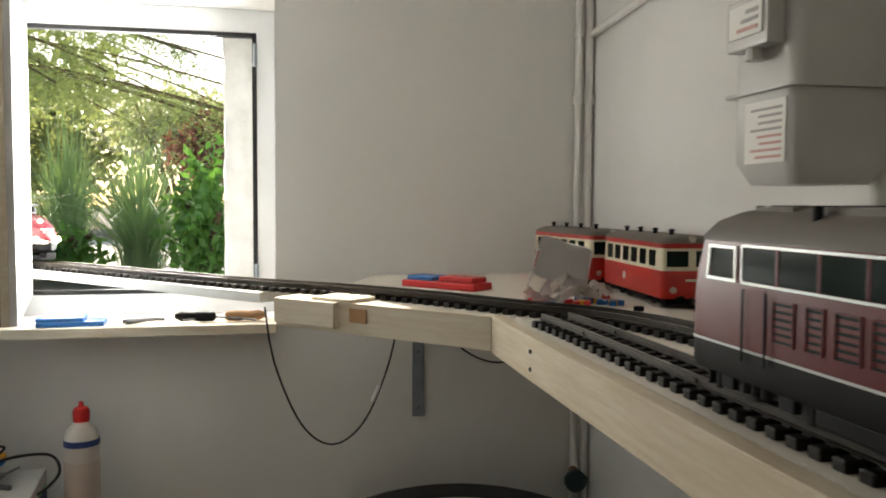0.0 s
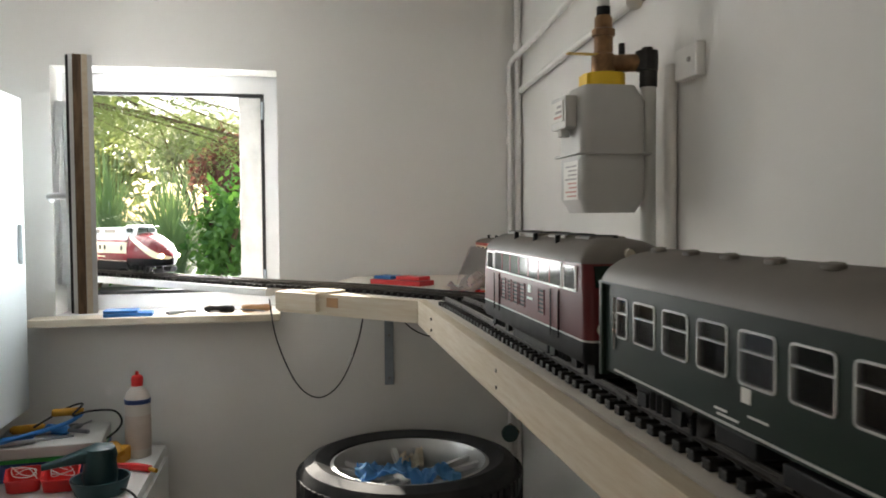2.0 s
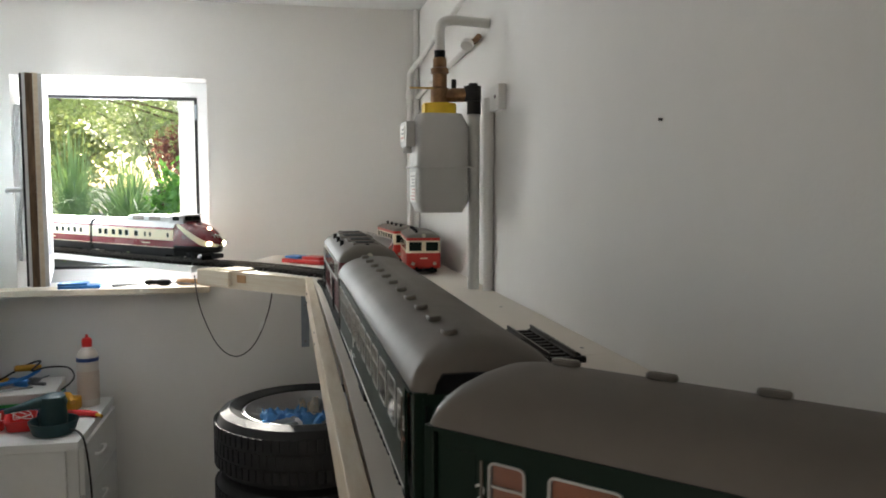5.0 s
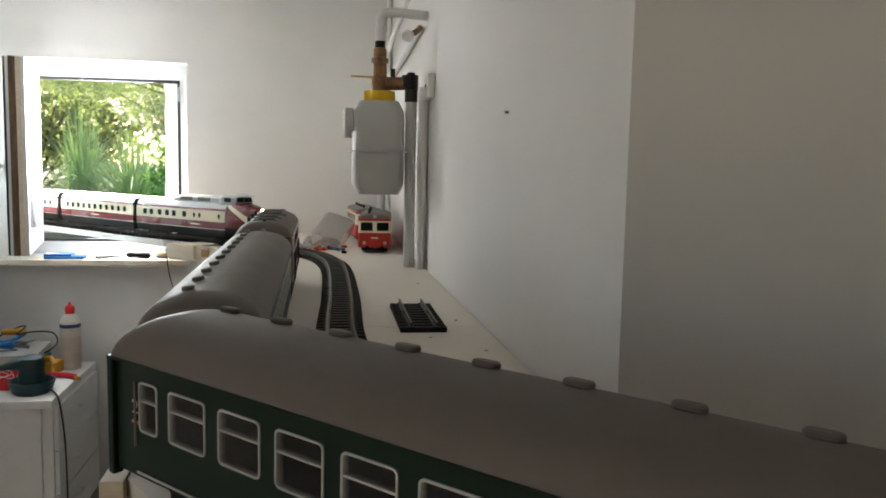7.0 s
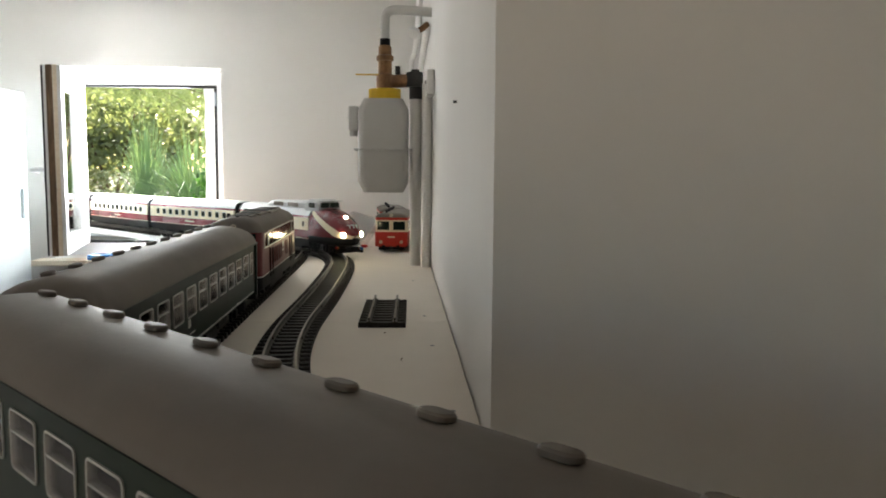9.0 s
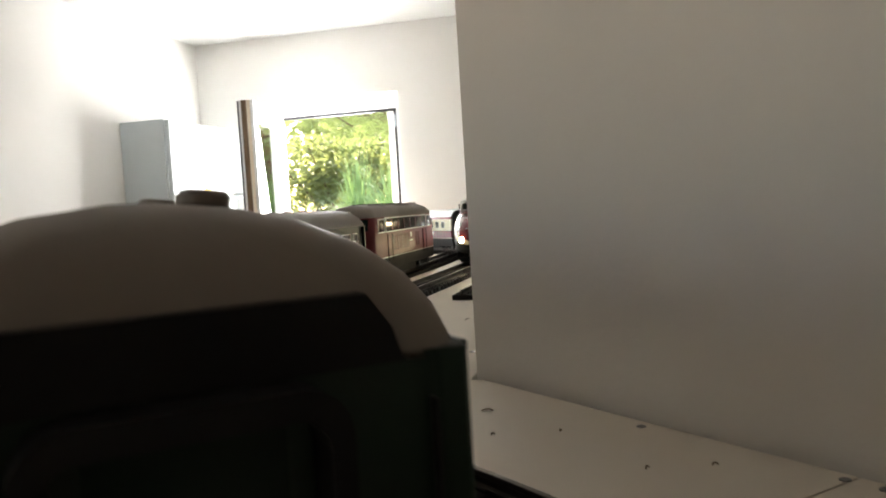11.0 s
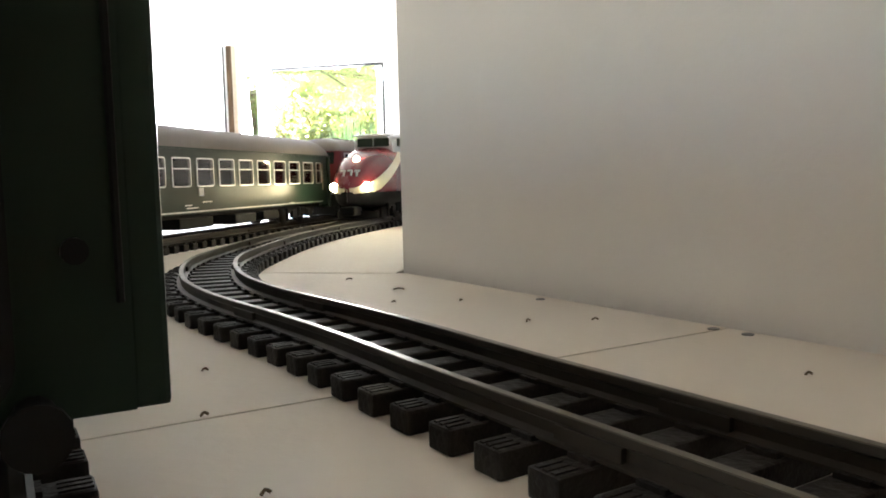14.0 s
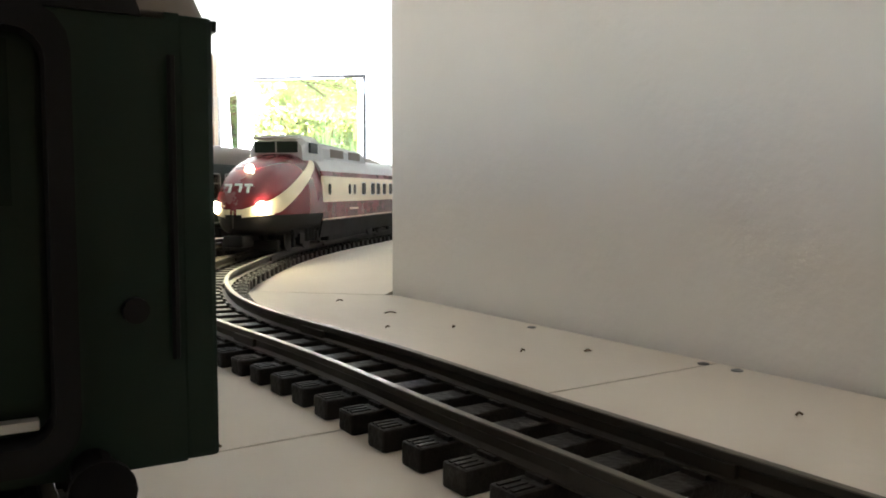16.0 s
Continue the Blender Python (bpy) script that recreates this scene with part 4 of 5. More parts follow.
def build_coach():
    c = thing("passenger_coach", "dark green passenger coach with a grey roof and silver-framed windows", "railway coach", group="green train coaches")
    n, pitch = 10, 0.0615
    xs_c = [-(n - 1) * pitch / 2 + pitch * k for k in range(n)]
    holes = [(x - WIN_W / 2 + 0.001, WIN_Z - WIN_H / 2 + 0.001, x + WIN_W / 2 - 0.001, WIN_Z + WIN_H / 2 - 0.001) for x in xs_c]
    small = [xs_c[0] - 0.051, xs_c[-1] + 0.051]
    holes += [(x - 0.012, WIN_Z - WIN_H / 2 + 0.001, x + 0.012, WIN_Z + WIN_H / 2 - 0.001) for x in small]
    xb = [-CL / 2 + 0.040, CL / 2 - 0.040] + [v for h in holes for v in (h[0], h[2])]
    zb = [0.034, holes[0][1], holes[0][3], 0.1289]
    for s in (-1, 1):
        side = part("side_panel", cells(B(), xb, zb, holes, CW / 2 - 0.0025, CW / 2), M_GREEN, c)
        side.matrix_basis = pose(0, 0, 0, 0, 0, 0 if s > 0 else 180)
        for x in xs_c:
            w = obj("window", F_BIG, c, pose(s * x, s * CW / 2, WIN_Z, 0, 0, 0 if s > 0 else 180), "silver-framed window")
            obj("pane", P_BIG, w)
        for x in small:
            w = obj("window", F_SMALL, c, pose(s * x, s * CW / 2, WIN_Z, 0, 0, 0 if s > 0 else 180), "narrow silver-framed window")
            obj("pane", P_SMALL, w)
        part("gutter", box(B(), -CL / 2 + 0.004, s * (CW / 2) - 0.001 * (s < 0) * 2, 0.1275, CL / 2 - 0.004, s * CW / 2 + 0.002 * (s > 0), 0.130), M_GREEN, c)
        part("sill_strip", box(B(), -CL / 2 + 0.045, s * CW / 2 - (0.0008 if s < 0 else 0), 0.0365, CL / 2 - 0.045, s * CW / 2 + (0.0008 if s > 0 else 0), 0.0385), M_SILVER, c)
        for e in (-1, 1):
            dx = e * (CL / 2 - 0.026)
            d = part("door", box(box(B(), dx - 0.0185, s * (CW / 2 - 0.007) - 0.002, 0.030, dx + 0.0185, s * (CW / 2 - 0.007) + 0.002, 0.128, 0.001),
                                 dx - 0.011, s * (CW / 2 - 0.0048) - 0.0004, 0.079, dx + 0.011, s * (CW / 2 - 0.0048) + 0.0004, 0.116), M_GREEN, c)
            part("handrail", cyl(B(), (dx - e * 0.019, s * (CW / 2 + 0.0015), 0.060), (dx - e * 0.019, s * (CW / 2 + 0.0015), 0.115), 0.0011, 6), M_ROOFGREY, d)
        part("class_plate", box(B(), s * 0.105 - 0.006, s * (CW / 2 + 0.0004) - 0.0004, 0.060, s * 0.105 + 0.006, s * (CW / 2 + 0.0004) + 0.0004, 0.0715), M_WHITEINK, c, "small white square emblem")
        for k, (x0, wd) in enumerate(((0.09, 0.025), (0.14, 0.018), (0.13, 0.03), (-0.2, 0.02))):
            part("print_bar", box(B(), s * x0 - wd / 2, s * (CW / 2 + 0.0003) - 0.0003, 0.050 - 0.004 * k, s * x0 + wd / 2, s * (CW / 2 + 0.0003) + 0.0003, 0.0518 - 0.004 * k), M_WHITEINK, c)
        for e in (-1, 1):
            letters("2", 0.017, M_WHITEINK, c, pose(e * (small[1] + 0.0185), s * (CW / 2 + 0.0006), WIN_Z - 0.002, 90, 0, 180 if s > 0 else 0))
            part("print_bar", box(B(), e * (small[1] + 0.0185) - 0.005, s * (CW / 2 + 0.0003) - 0.0003, WIN_Z - 0.016, e * (small[1] + 0.0185) + 0.005, s * (CW / 2 + 0.0003) + 0.0003, WIN_Z - 0.0135), M_INKRED, c)
    for e in (-1, 1):
        x = e * CL / 2
        part("end_wall", box(B(), x - 0.004 if e > 0 else x, -CW / 2 + 0.008, 0.0245, x if e > 0 else x + 0.004, CW / 2 - 0.008, 0.130), M_GREEN, c)
        for s in (-1, 1):
            part("corner_post", box(B(), min(x, x - e * 0.008), s * (CW / 2 - 0.0045) - 0.0045, 0.0245, max(x, x - e * 0.008), s * (CW / 2 - 0.0045) + 0.0045, 0.130, 0.0015), M_GREEN, c)
        part("gangway", ring_frame(B(), round_rect(0.060, 0.098, 0.010), round_rect(0.050, 0.086, 0.006), 0, 0.010), M_BLACK, c, "black rubber gangway surround").matrix_basis = pose(x if e < 0 else x, 0, 0.079, 0, 0, -90 * e)
        g = part("end_door", box(B(), x + (0.0005 if e > 0 else -0.0025), -0.0235, 0.043, x + (0.0025 if e > 0 else -0.0005), 0.0235, 0.124), M_GREEN, c)
        part("pane", box(B(), x + (0.0026 if e > 0 else -0.0032), -0.0185, 0.086, x + (0.0032 if e > 0 else -0.0026), 0.0185, 0.1205), M_DGLASS, g)
        part("end_header", slab(B(), [(-0.046, 0.1285), (0.046, 0.1285), (0.0435, 0.136), (0.038, 0.1435), (-0.038, 0.1435), (-0.0435, 0.136)], -0.002, 0.003), M_BLACK, c, "black end panel under the roof rim").matrix_basis = pose(x - e * 0.002, 0, 0, 90, 0, 90 * e)
        part("threshold", box(B(), x + (0.0026 if e > 0 else -0.006), -0.022, 0.0385, x + (0.006 if e > 0 else -0.0026), 0.022, 0.0405), M_SILVER, c, "worn metal threshold")
        for s in (-1, 1):
            part("tail_lamp", cyl(B(), (x, s * 0.043, 0.062), (x + e * 0.003, s * 0.043, 0.062), 0.003, 12), M_BLACK, c)
            part("grab_rail", cyl(B(), (x + e * 0.002, s * 0.052, 0.05), (x + e * 0.002, s * 0.052, 0.12), 0.001, 6), M_BLACK, c)
        buffers(c, x, 0.026, 0.066, e)
        bogie(c, e * 0.262)
    rings = [outline(CL, CW + 0.001, 0.1285, 0.012), outline(CL, CW + 0.001, 0.131, 0.012), outline(CL - 0.004, CW - 0.004, 0.1385, 0.013), outline(CL - 0.010, CW - 0.012, 0.1455, 0.016),
             outline(CL - 0.020, CW - 0.026, 0.1525, 0.020), outline(CL - 0.036, CW - 0.048, 0.1590, 0.022), outline(CL - 0.06, CW - 0.078, 0.1632, 0.018), outline(CL - 0.085, 0.012, 0.1652, 0.005)]
    roof = part("roof", loft(B(), rings), M_ROOFGREY, c, "smooth umber-grey rounded roof", smooth=True)
    vent = mesh_of(loft(B(), [[Vector((x * k, y * k2, z)) for x, y in round_rect(0.0195, 0.0125, 0.0055)] for k, k2, z in ((0.8, 0.85, -0.003), (0.9, 0.9, 0.0012), (1.0, 1.0, 0.0018), (1.0, 1.0, 0.0042), (0.88, 0.84, 0.0056))]), M_ROOFGREY, "vent", smooth=True)
    for k in range(11):
        obj("vent", vent, roof, pose(-0.33 + 0.066 * k, 0.020, 0.1624, -7), "flat roof ventilator")
    part("underframe", box(B(), -CL / 2 + 0.02, -CW / 2 + 0.012, 0.028, CL / 2 - 0.02, CW / 2 - 0.012, 0.0355), M_BLACK, c)
    for x, w, d in ((-0.10, 0.09, 0.05), (0.03, 0.07, 0.06), (0.14, 0.06, 0.05)):
        part("equipment_box", box(B(), x - w / 2, -d, 0.012, x + w / 2, d, 0.0278, 0.002), M_BLACK, c)
    inner = part("interior", box(B(), -CL / 2 + 0.05, -CW / 2 + 0.006, 0.058, CL / 2 - 0.05, CW / 2 - 0.006, 0.062), M_SEAT, c, "red-brown seats and partitions")
    inner.matrix_basis = pose(0, 0, 0, 0, 0, 180)
    # brown sheet close behind the glass, standing in for the room's reflection in it
    part("pane_reflection", box(B(), -CL / 2 + 0.05, 0.0565, 0.0622, CL / 2 - 0.05, 0.0585, 0.1265), M_SEAT, inner)
    wallm = mesh_of(box(box(B(), -0.001, -0.052, 0.062, 0.001, 0.02, 0.125), -0.010, -0.052, 0.062, 0.010, 0.018, 0.102, 0.002), M_SEAT, "seat")
    for k in range(n + 1):
        obj("seat", wallm, inner, pose(xs_c[0] - pitch / 2 + pitch * k, 0, 0))
    return c


coach = build_coach()
SQUAT = Matrix.Diagonal((1, 0.93, 0.945, 1))
coach.matrix_basis = pose(-0.42, -2.377, RAIL_TOP, 0, 0, 90) @ SQUAT
copy_thing(coach, pose(-0.1785, -3.0915, RAIL_TOP, 0, 0, -47.9))


def build_loco():
    L, W = 0.505, 0.122
    c = thing("diesel_locomotive", "maroon diesel locomotive with a grey roof and long window band", "locomotive", pose(-0.418, -1.686, RAIL_TOP, 0, 0, 90) @ Matrix.Diagonal((1, 0.92, 1.0, 1)))
    part("skirt", loft(B(), [outline(L - 0.002, W - 0.004, 0.022, 0.014), outline(L, W, 0.027, 0.014), outline(L, W, 0.047, 0.014)]), M_BLACK, c, "grey-black lower skirt", smooth=True)
    part("waist_line", loft(B(), [outline(L + 0.001, W + 0.001, 0.0472, 0.014), outline(L + 0.001, W + 0.001, 0.0492, 0.014)]), M_SILVER, c, "thin pale waist line")
    part("body", loft(B(), [outline(L, W, 0.0493, 0.014), outline(L, W, 0.092, 0.014), outline(L - 0.008, W, 0.110, 0.014), outline(L - 0.022, W - 0.004, 0.1355, 0.014)]), M_MAROON, c, smooth=True)
    roof = part("roof", loft(B(), [outline(L - 0.016, W - 0.001, 0.1357, 0.016), outline(L - 0.020, W - 0.003, 0.140, 0.016), outline(L - 0.034, W - 0.022, 0.152, 0.018), outline(L - 0.06, W - 0.055, 0.160, 0.018), outline(L - 0.09, 0.03, 0.1635, 0.012)]), M_ROOFGREY, c, "umber-grey domed roof", smooth=True)
    for x, w, d in ((0.17, 0.05, 0.03), (0.06, 0.10, 0.036), (-0.06, 0.07, 0.03), (-0.15, 0.05, 0.026)):
        f = part("roof_hatch", box(B(), x - w / 2, -d, 0.155, x + w / 2, d, 0.1645, 0.002), M_ROOFGREY, roof)
        part("grille", box(B(), x - w * 0.36, -d * 0.7, 0.1646, x + w * 0.36, d * 0.7, 0.1658, 0.0004), M_BLACK, f)
    for x, y in ((0.20, 0.022), (0.20, -0.022), (-0.2, 0.0), (0.0, 0.042), (-0.1, 0.042), (0.1, 0.042)):
        part("exhaust", cyl(B(), (x, y, 0.150), (x, y, 0.1655), 0.004, 10), M_BLACK, roof)
    band_w = 0.338
    for s in (-1, 1):
        fr = part("window_band", ring_frame(B(), round_rect(band_w, 0.032, 0.003), round_rect(band_w - 0.004, 0.028, 0.002), -0.001, 0.0022), M_SILVER, c, "silver-framed long window band")
        fr.matrix_basis = pose(0, s * (W / 2 - 0.0006), 0.118, 0, 0, 0 if s > 0 else 180)
        for k in range(7):
            x = -band_w / 2 + band_w * (k + 0.5) / 7
            part("pane", box(B(), x - 0.0222, -0.0006, -0.0135, x + 0.0222, 0.0012, 0.0135), M_DGLASS, fr)
            if k:
                part("mullion", box(B(), x - 0.0254, -0.0006, -0.0138, x - 0.0228, 0.0018, 0.0138), M_MAROON, fr)
        for e in (-1, 1):
            cw = part("cab_window", ring_frame(B(), [(0.021, 0.015), (-0.021, 0.015), (-0.021, -0.015), (0.025, -0.015)], [(0.0185, 0.0125), (-0.0185, 0.0125), (-0.0185, -0.0125), (0.0222, -0.0125)], -0.001, 0.0022), M_SILVER, c, "silver-framed cab window")
            cw.matrix_basis = pose(e * 0.197, s * (W / 2 - 0.0006), 0.117, 0, 0, 0 if s > 0 else 180) @ Matrix.Diagonal((e * s, 1, 1, 1))
            part("pane", box(B(), -0.0182, -0.0006, -0.0122, 0.019, 0.0012, 0.0122), M_DGLASS, cw)
            d = part("cab_door", box(B(), e * 0.147 - 0.0125, s * (W / 2 + 0.0006) - 0.0006, 0.0495, e * 0.147 + 0.0125, s * (W / 2 + 0.0006) + 0.0006, 0.100, 0.0005), M_MAROON, c)
            for dx in (-0.0155, 0.0155):
                part("handrail", cyl(B(), (e * 0.147 + dx, s * (W / 2 + 0.003), 0.040), (e * 0.147 + dx, s * (W / 2 + 0.003), 0.098), 0.0011, 6), M_BLACK, d)
        for x, w, h in ((0.112, 0.026, 0.034), (0.076, 0.020, 0.034), (0.042, 0.026, 0.034), (0.006, 0.028, 0.034), (-0.085, 0.026, 0.034)):
            gx = s * x
            g = part("grille", ring_frame(B(), round_rect(w, h, 0.001, 1), round_rect(w - 0.003, h - 0.003, 0.0005, 1), -0.0004, 0.0014), M_MAROON, c, "dark red louvred grille")
            g.matrix_basis = pose(gx, s * W / 2, 0.077, 0, 0, 0 if s > 0 else 180)
            sb_ = B()
            for k in range(6):
                z = -h / 2 + h * (k + 0.5) / 6
                box(sb_, -w / 2 + 0.0015, -0.0004, z - 0.0013, w / 2 - 0.0015, 0.0008, z + 0.0008)
            part("louvres", sb_, M_BLACK, g)
        part("emblem", box(B(), -s * 0.030 - 0.006, s * (W / 2 + 0.0005) - 0.0005, 0.084, -s * 0.030 + 0.006, s * (W / 2 + 0.0005) + 0.0005, 0.0945), M_WHITEINK, c, "small white emblem plate")
        part("number_bar", box(B(), -s * 0.030 - 0.013, s * (W / 2 + 0.0003) - 0.0003, 0.074, -s * 0.030 + 0.013, s * (W / 2 + 0.0003) + 0.0003, 0.0775), M_WHITEINK, c)
        part("fuel_tank", box(B(), -0.085, s * 0.036 - 0.016, 0.006, 0.085, s * 0.036 + 0.016, 0.0215, 0.003), M_BLACK, c)
    for e in (-1, 1):
        for s in (-1, 1):
            wz = part("windscreen", box(B(), -0.0012, -0.0215, -0.0125, 0.0012, 0.0215, 0.0125, 0.0005), M_DGLASS, c, "dark slanted windscreen")
            wz.matrix_basis = pose(e * (L / 2 - 0.0062), s * 0.026, 0.121, 0, -e * 15, 0)
            part("headlamp", cyl(B(), (e * L / 2, s * 0.040, 0.062), (e * (L / 2 + 0.004), s * 0.040, 0.062), 0.007, 14), M_LENS, c)
        part("top_lamp", cyl(B(), (e * (L / 2 - 0.020), 0, 0.146), (e * (L / 2 - 0.008), 0, 0.146), 0.006, 14), M_LENS, c)
        part("coupling", tube(B(), [(e * L / 2, 0, 0.030), (e * (L / 2 + 0.01), 0, 0.022), (e * (L / 2 + 0.014), 0, 0.012)], 0.003, 8), M_IRON, c)
        buffers(c, e * L / 2, 0.035, 0.07, e)
        part("snow_guard", box(B(), e * (L / 2 - 0.012) - 0.0015, -0.045, 0.004, e * (L / 2 - 0.012) + 0.0015, 0.045, 0.0215), M_BLACK, c)
        bogie(c, e * 0.155, 0.082)


build_loco()


def build_railcar(m, label):
    L, W = 0.335, 0.112
    c = thing("railcar", label, "railcar", m, "red railcars")
    part("body", loft(B(), [outline(L - 0.004, W - 0.004, 0.018, 0.012), outline(L, W, 0.022, 0.012), outline(L, W, 0.068, 0.012)]), M_RED, c, "bright red lower body", smooth=True)
    part("waist_line", loft(B(), [outline(L + 0.001, W + 0.001, 0.0682, 0.012), outline(L + 0.001, W + 0.001, 0.0705, 0.012)]), M_CREAM, c)
    band = part("window_band", loft(B(), [outline(L, W, 0.0706, 0.012), outline(L - 0.004, W - 0.002, 0.108, 0.012)]), M_CREAM, c, "cream window band", smooth=True)
    part("cornice", loft(B(), [outline(L - 0.003, W - 0.001, 0.1082, 0.012), outline(L - 0.004, W - 0.002, 0.117, 0.012)]), M_RED, c, smooth=True)
    roof = part("roof", loft(B(), [outline(L + 0.002, W + 0.002, 0.1172, 0.014), outline(L - 0.004, W - 0.010, 0.124, 0.016), outline(L - 0.02, W - 0.04, 0.130, 0.018), outline(L - 0.05, 0.02, 0.132, 0.008)]), M_ROOFGREY, c, "grey roof with small lamps", smooth=True)
    for x in (-0.12, -0.04, 0.04, 0.12):
        part("vent", lathe(B(), [(0.004, 0.126), (0.004, 0.138), (0.007, 0.139), (0.003, 0.142)], 10, pose(x, 0.02, 0)), M_BLACK, roof)
    for s in (-1, 1):
        for k in range(6):
            part("window", box(B(), -0.135 + 0.048 * k, s * (W / 2 - 0.001) - 0.0012, 0.0745, -0.103 + 0.048 * k, s * (W / 2 - 0.001) + 0.0012, 0.1035, 0.0008), M_DGLASS, band)
        part("emblem", cyl(B(), (0.03 * s, s * W / 2, 0.045), (0.03 * s, s * (W / 2 + 0.0008), 0.045), 0.008, 16), M_WHITEINK, c)
    for e in (-1, 1):
        for y in (-0.027, 0.027):
            part("windscreen", box(B(), e * (L / 2 - 0.001) - 0.0012, y - 0.020, 0.075, e * (L / 2 - 0.001) + 0.0012, y + 0.020, 0.1035, 0.0008), M_DGLASS, band)
        for y in (-0.035, 0.035):
            part("headlamp", cyl(B(), (e * L / 2, y, 0.034), (e * (L / 2 + 0.003), y, 0.034), 0.006, 12), M_LENS, c)
        part("top_lamp", cyl(B(), (e * (L / 2 - 0.012), 0, 0.124), (e * (L / 2 + 0.002), 0, 0.124), 0.006, 12), M_LENS, c)
        part("number_bar", box(B(), e * L / 2 - 0.0006, -0.012, 0.049, e * L / 2 + 0.0006, 0.012, 0.053), M_CREAM, c)
        part("coupling", cyl(B(), (e * L / 2, 0, 0.014), (e * (L / 2 + 0.012), 0, 0.014), 0.006, 10), M_IRON, c)
        buffers(c, e * L / 2, 0.018, 0.05, e)
        bogie(c, e * 0.09, 0.05, 0.08)
    part("underframe", box(B(), -L / 2 + 0.01, -W / 2 + 0.012, 0.006, L / 2 - 0.01, W / 2 - 0.012, 0.0175, 0.002), M_BLACK, c)


build_railcar(pose(-0.108, -0.63, DECK + 0.001, 0, 0, 85), "red and cream railcar standing close to the wall")
build_railcar(pose(-0.125, -0.262, DECK + 0.001, 0, 0, 94), "red and cream railcar trailer in the corner")

# loose things on the far end of the deck
crumple("parts_bag", -0.31, -0.68, DECK, 0.20, 0.13, M_FROST, "clear plastic bag of coloured small parts", 2.2, "bag")
random.seed(9)
for k in range(26):
    mm = (M_REDP, M_BLUE, M_ORANGE, M_REDP, M_DBLUE)[k % 5]
    x, y = -0.40 + 0.18 * random.random(), -0.725 + 0.09 * random.random()
    tagged(part("plastic_piece", box(B(), -0.011, -0.006, 0, 0.011, 0.006, 0.010, 0.002, pose(x, y, DECK + 0.0005, 0, 0, random.uniform(0, 180))), mm), "small coloured plastic piece inside the bag", "plastic part", "bagged parts")
rt = thing("red_tray", "bright red plastic tray lying on the deck", "tray", pose(-0.48, -0.36, DECK, 0, 0, -48))
part("shell", box(B(), -0.10, -0.035, 0, 0.10, 0.035, 0.016, 0.004), M_REDP, rt)
part("insert", box(B(), -0.09, -0.028, 0.0162, -0.02, 0.028, 0.026, 0.003), M_BLUE, rt)
part("lid", box(B(), 0.0, -0.028, 0.0162, 0.09, 0.028, 0.028, 0.003), M_REDP, rt)
lid = B()
loft(lid, [[Vector((x * k, y * k, z)) for x, y in round_rect(0.16, 0.12, 0.015)] for k, z in ((1, 0), (0.97, 0.035), (0.95, 0.036), (0.90, 0.036))], cap=False)
slab(lid, [(x * 0.9, y * 0.9) for x, y in round_rect(0.16, 0.12, 0.015)], 0.0362, 0.0375)
pb2 = tagged(part("clear_tray", lid, M_FROST, smooth=True), "frosted plastic tray leaning beside the railcar", "tray")
pb2.matrix_basis = pose(-0.255, -0.47, DECK + 0.036, 18, -32, 62)
tagged(part("small_cap", cyl(B(), (-0.225, -0.80, DECK), (-0.225, -0.80, DECK + 0.008), 0.009, 14), M_BLACK), "tiny black cap lying on the deck", "cap")

# ---- the red and cream express ----
TW = 0.118


def strip(parent, name, material, x0, x1, za, zb, wa, wb, label=""):
    bm = B()
    for s in (-1, 1):
        loft(bm, [[Vector((x, s * wa, za)), Vector((x, s * wb, zb)), Vector((x, s * (wb - 0.003), zb)), Vector((x, s * (wa - 0.003), za))] for x in (x0, x1)])
    return part(name, bm, material, parent, label)


TEE_PANE = mesh_of(slab(B(), round_rect(0.020, 0.020, 0.003), 0, 0.0011), M_DGLASS, "pane")
TEE_FRAME = mesh_of(loft(B(), [[Vector((x, y, z)) for x, y in round_rect(0.0235, 0.0235, 0.004)] for z in (-0.0008, 0.0005)]), M_SILVER, "window")
TEE_ROUND = mesh_of(slab(B(), round_rect(0.011, 0.017, 0.0052), 0, 0.0011), M_DGLASS, "pane")


def tee_window(parent, x, s, z, me=None):
    m = Matrix.Translation((x, s * (TW / 2 - 0.0004), z)) @ pose(0, 0, 0, 90, 0, 180 if s > 0 else 0)
    if me is None:
        w = obj("window", TEE_FRAME, parent, m)
        obj("pane", TEE_PANE, w, pose(0, 0, 0.0006))
    else:
        obj("porthole", me, parent, m, "dark oval porthole")


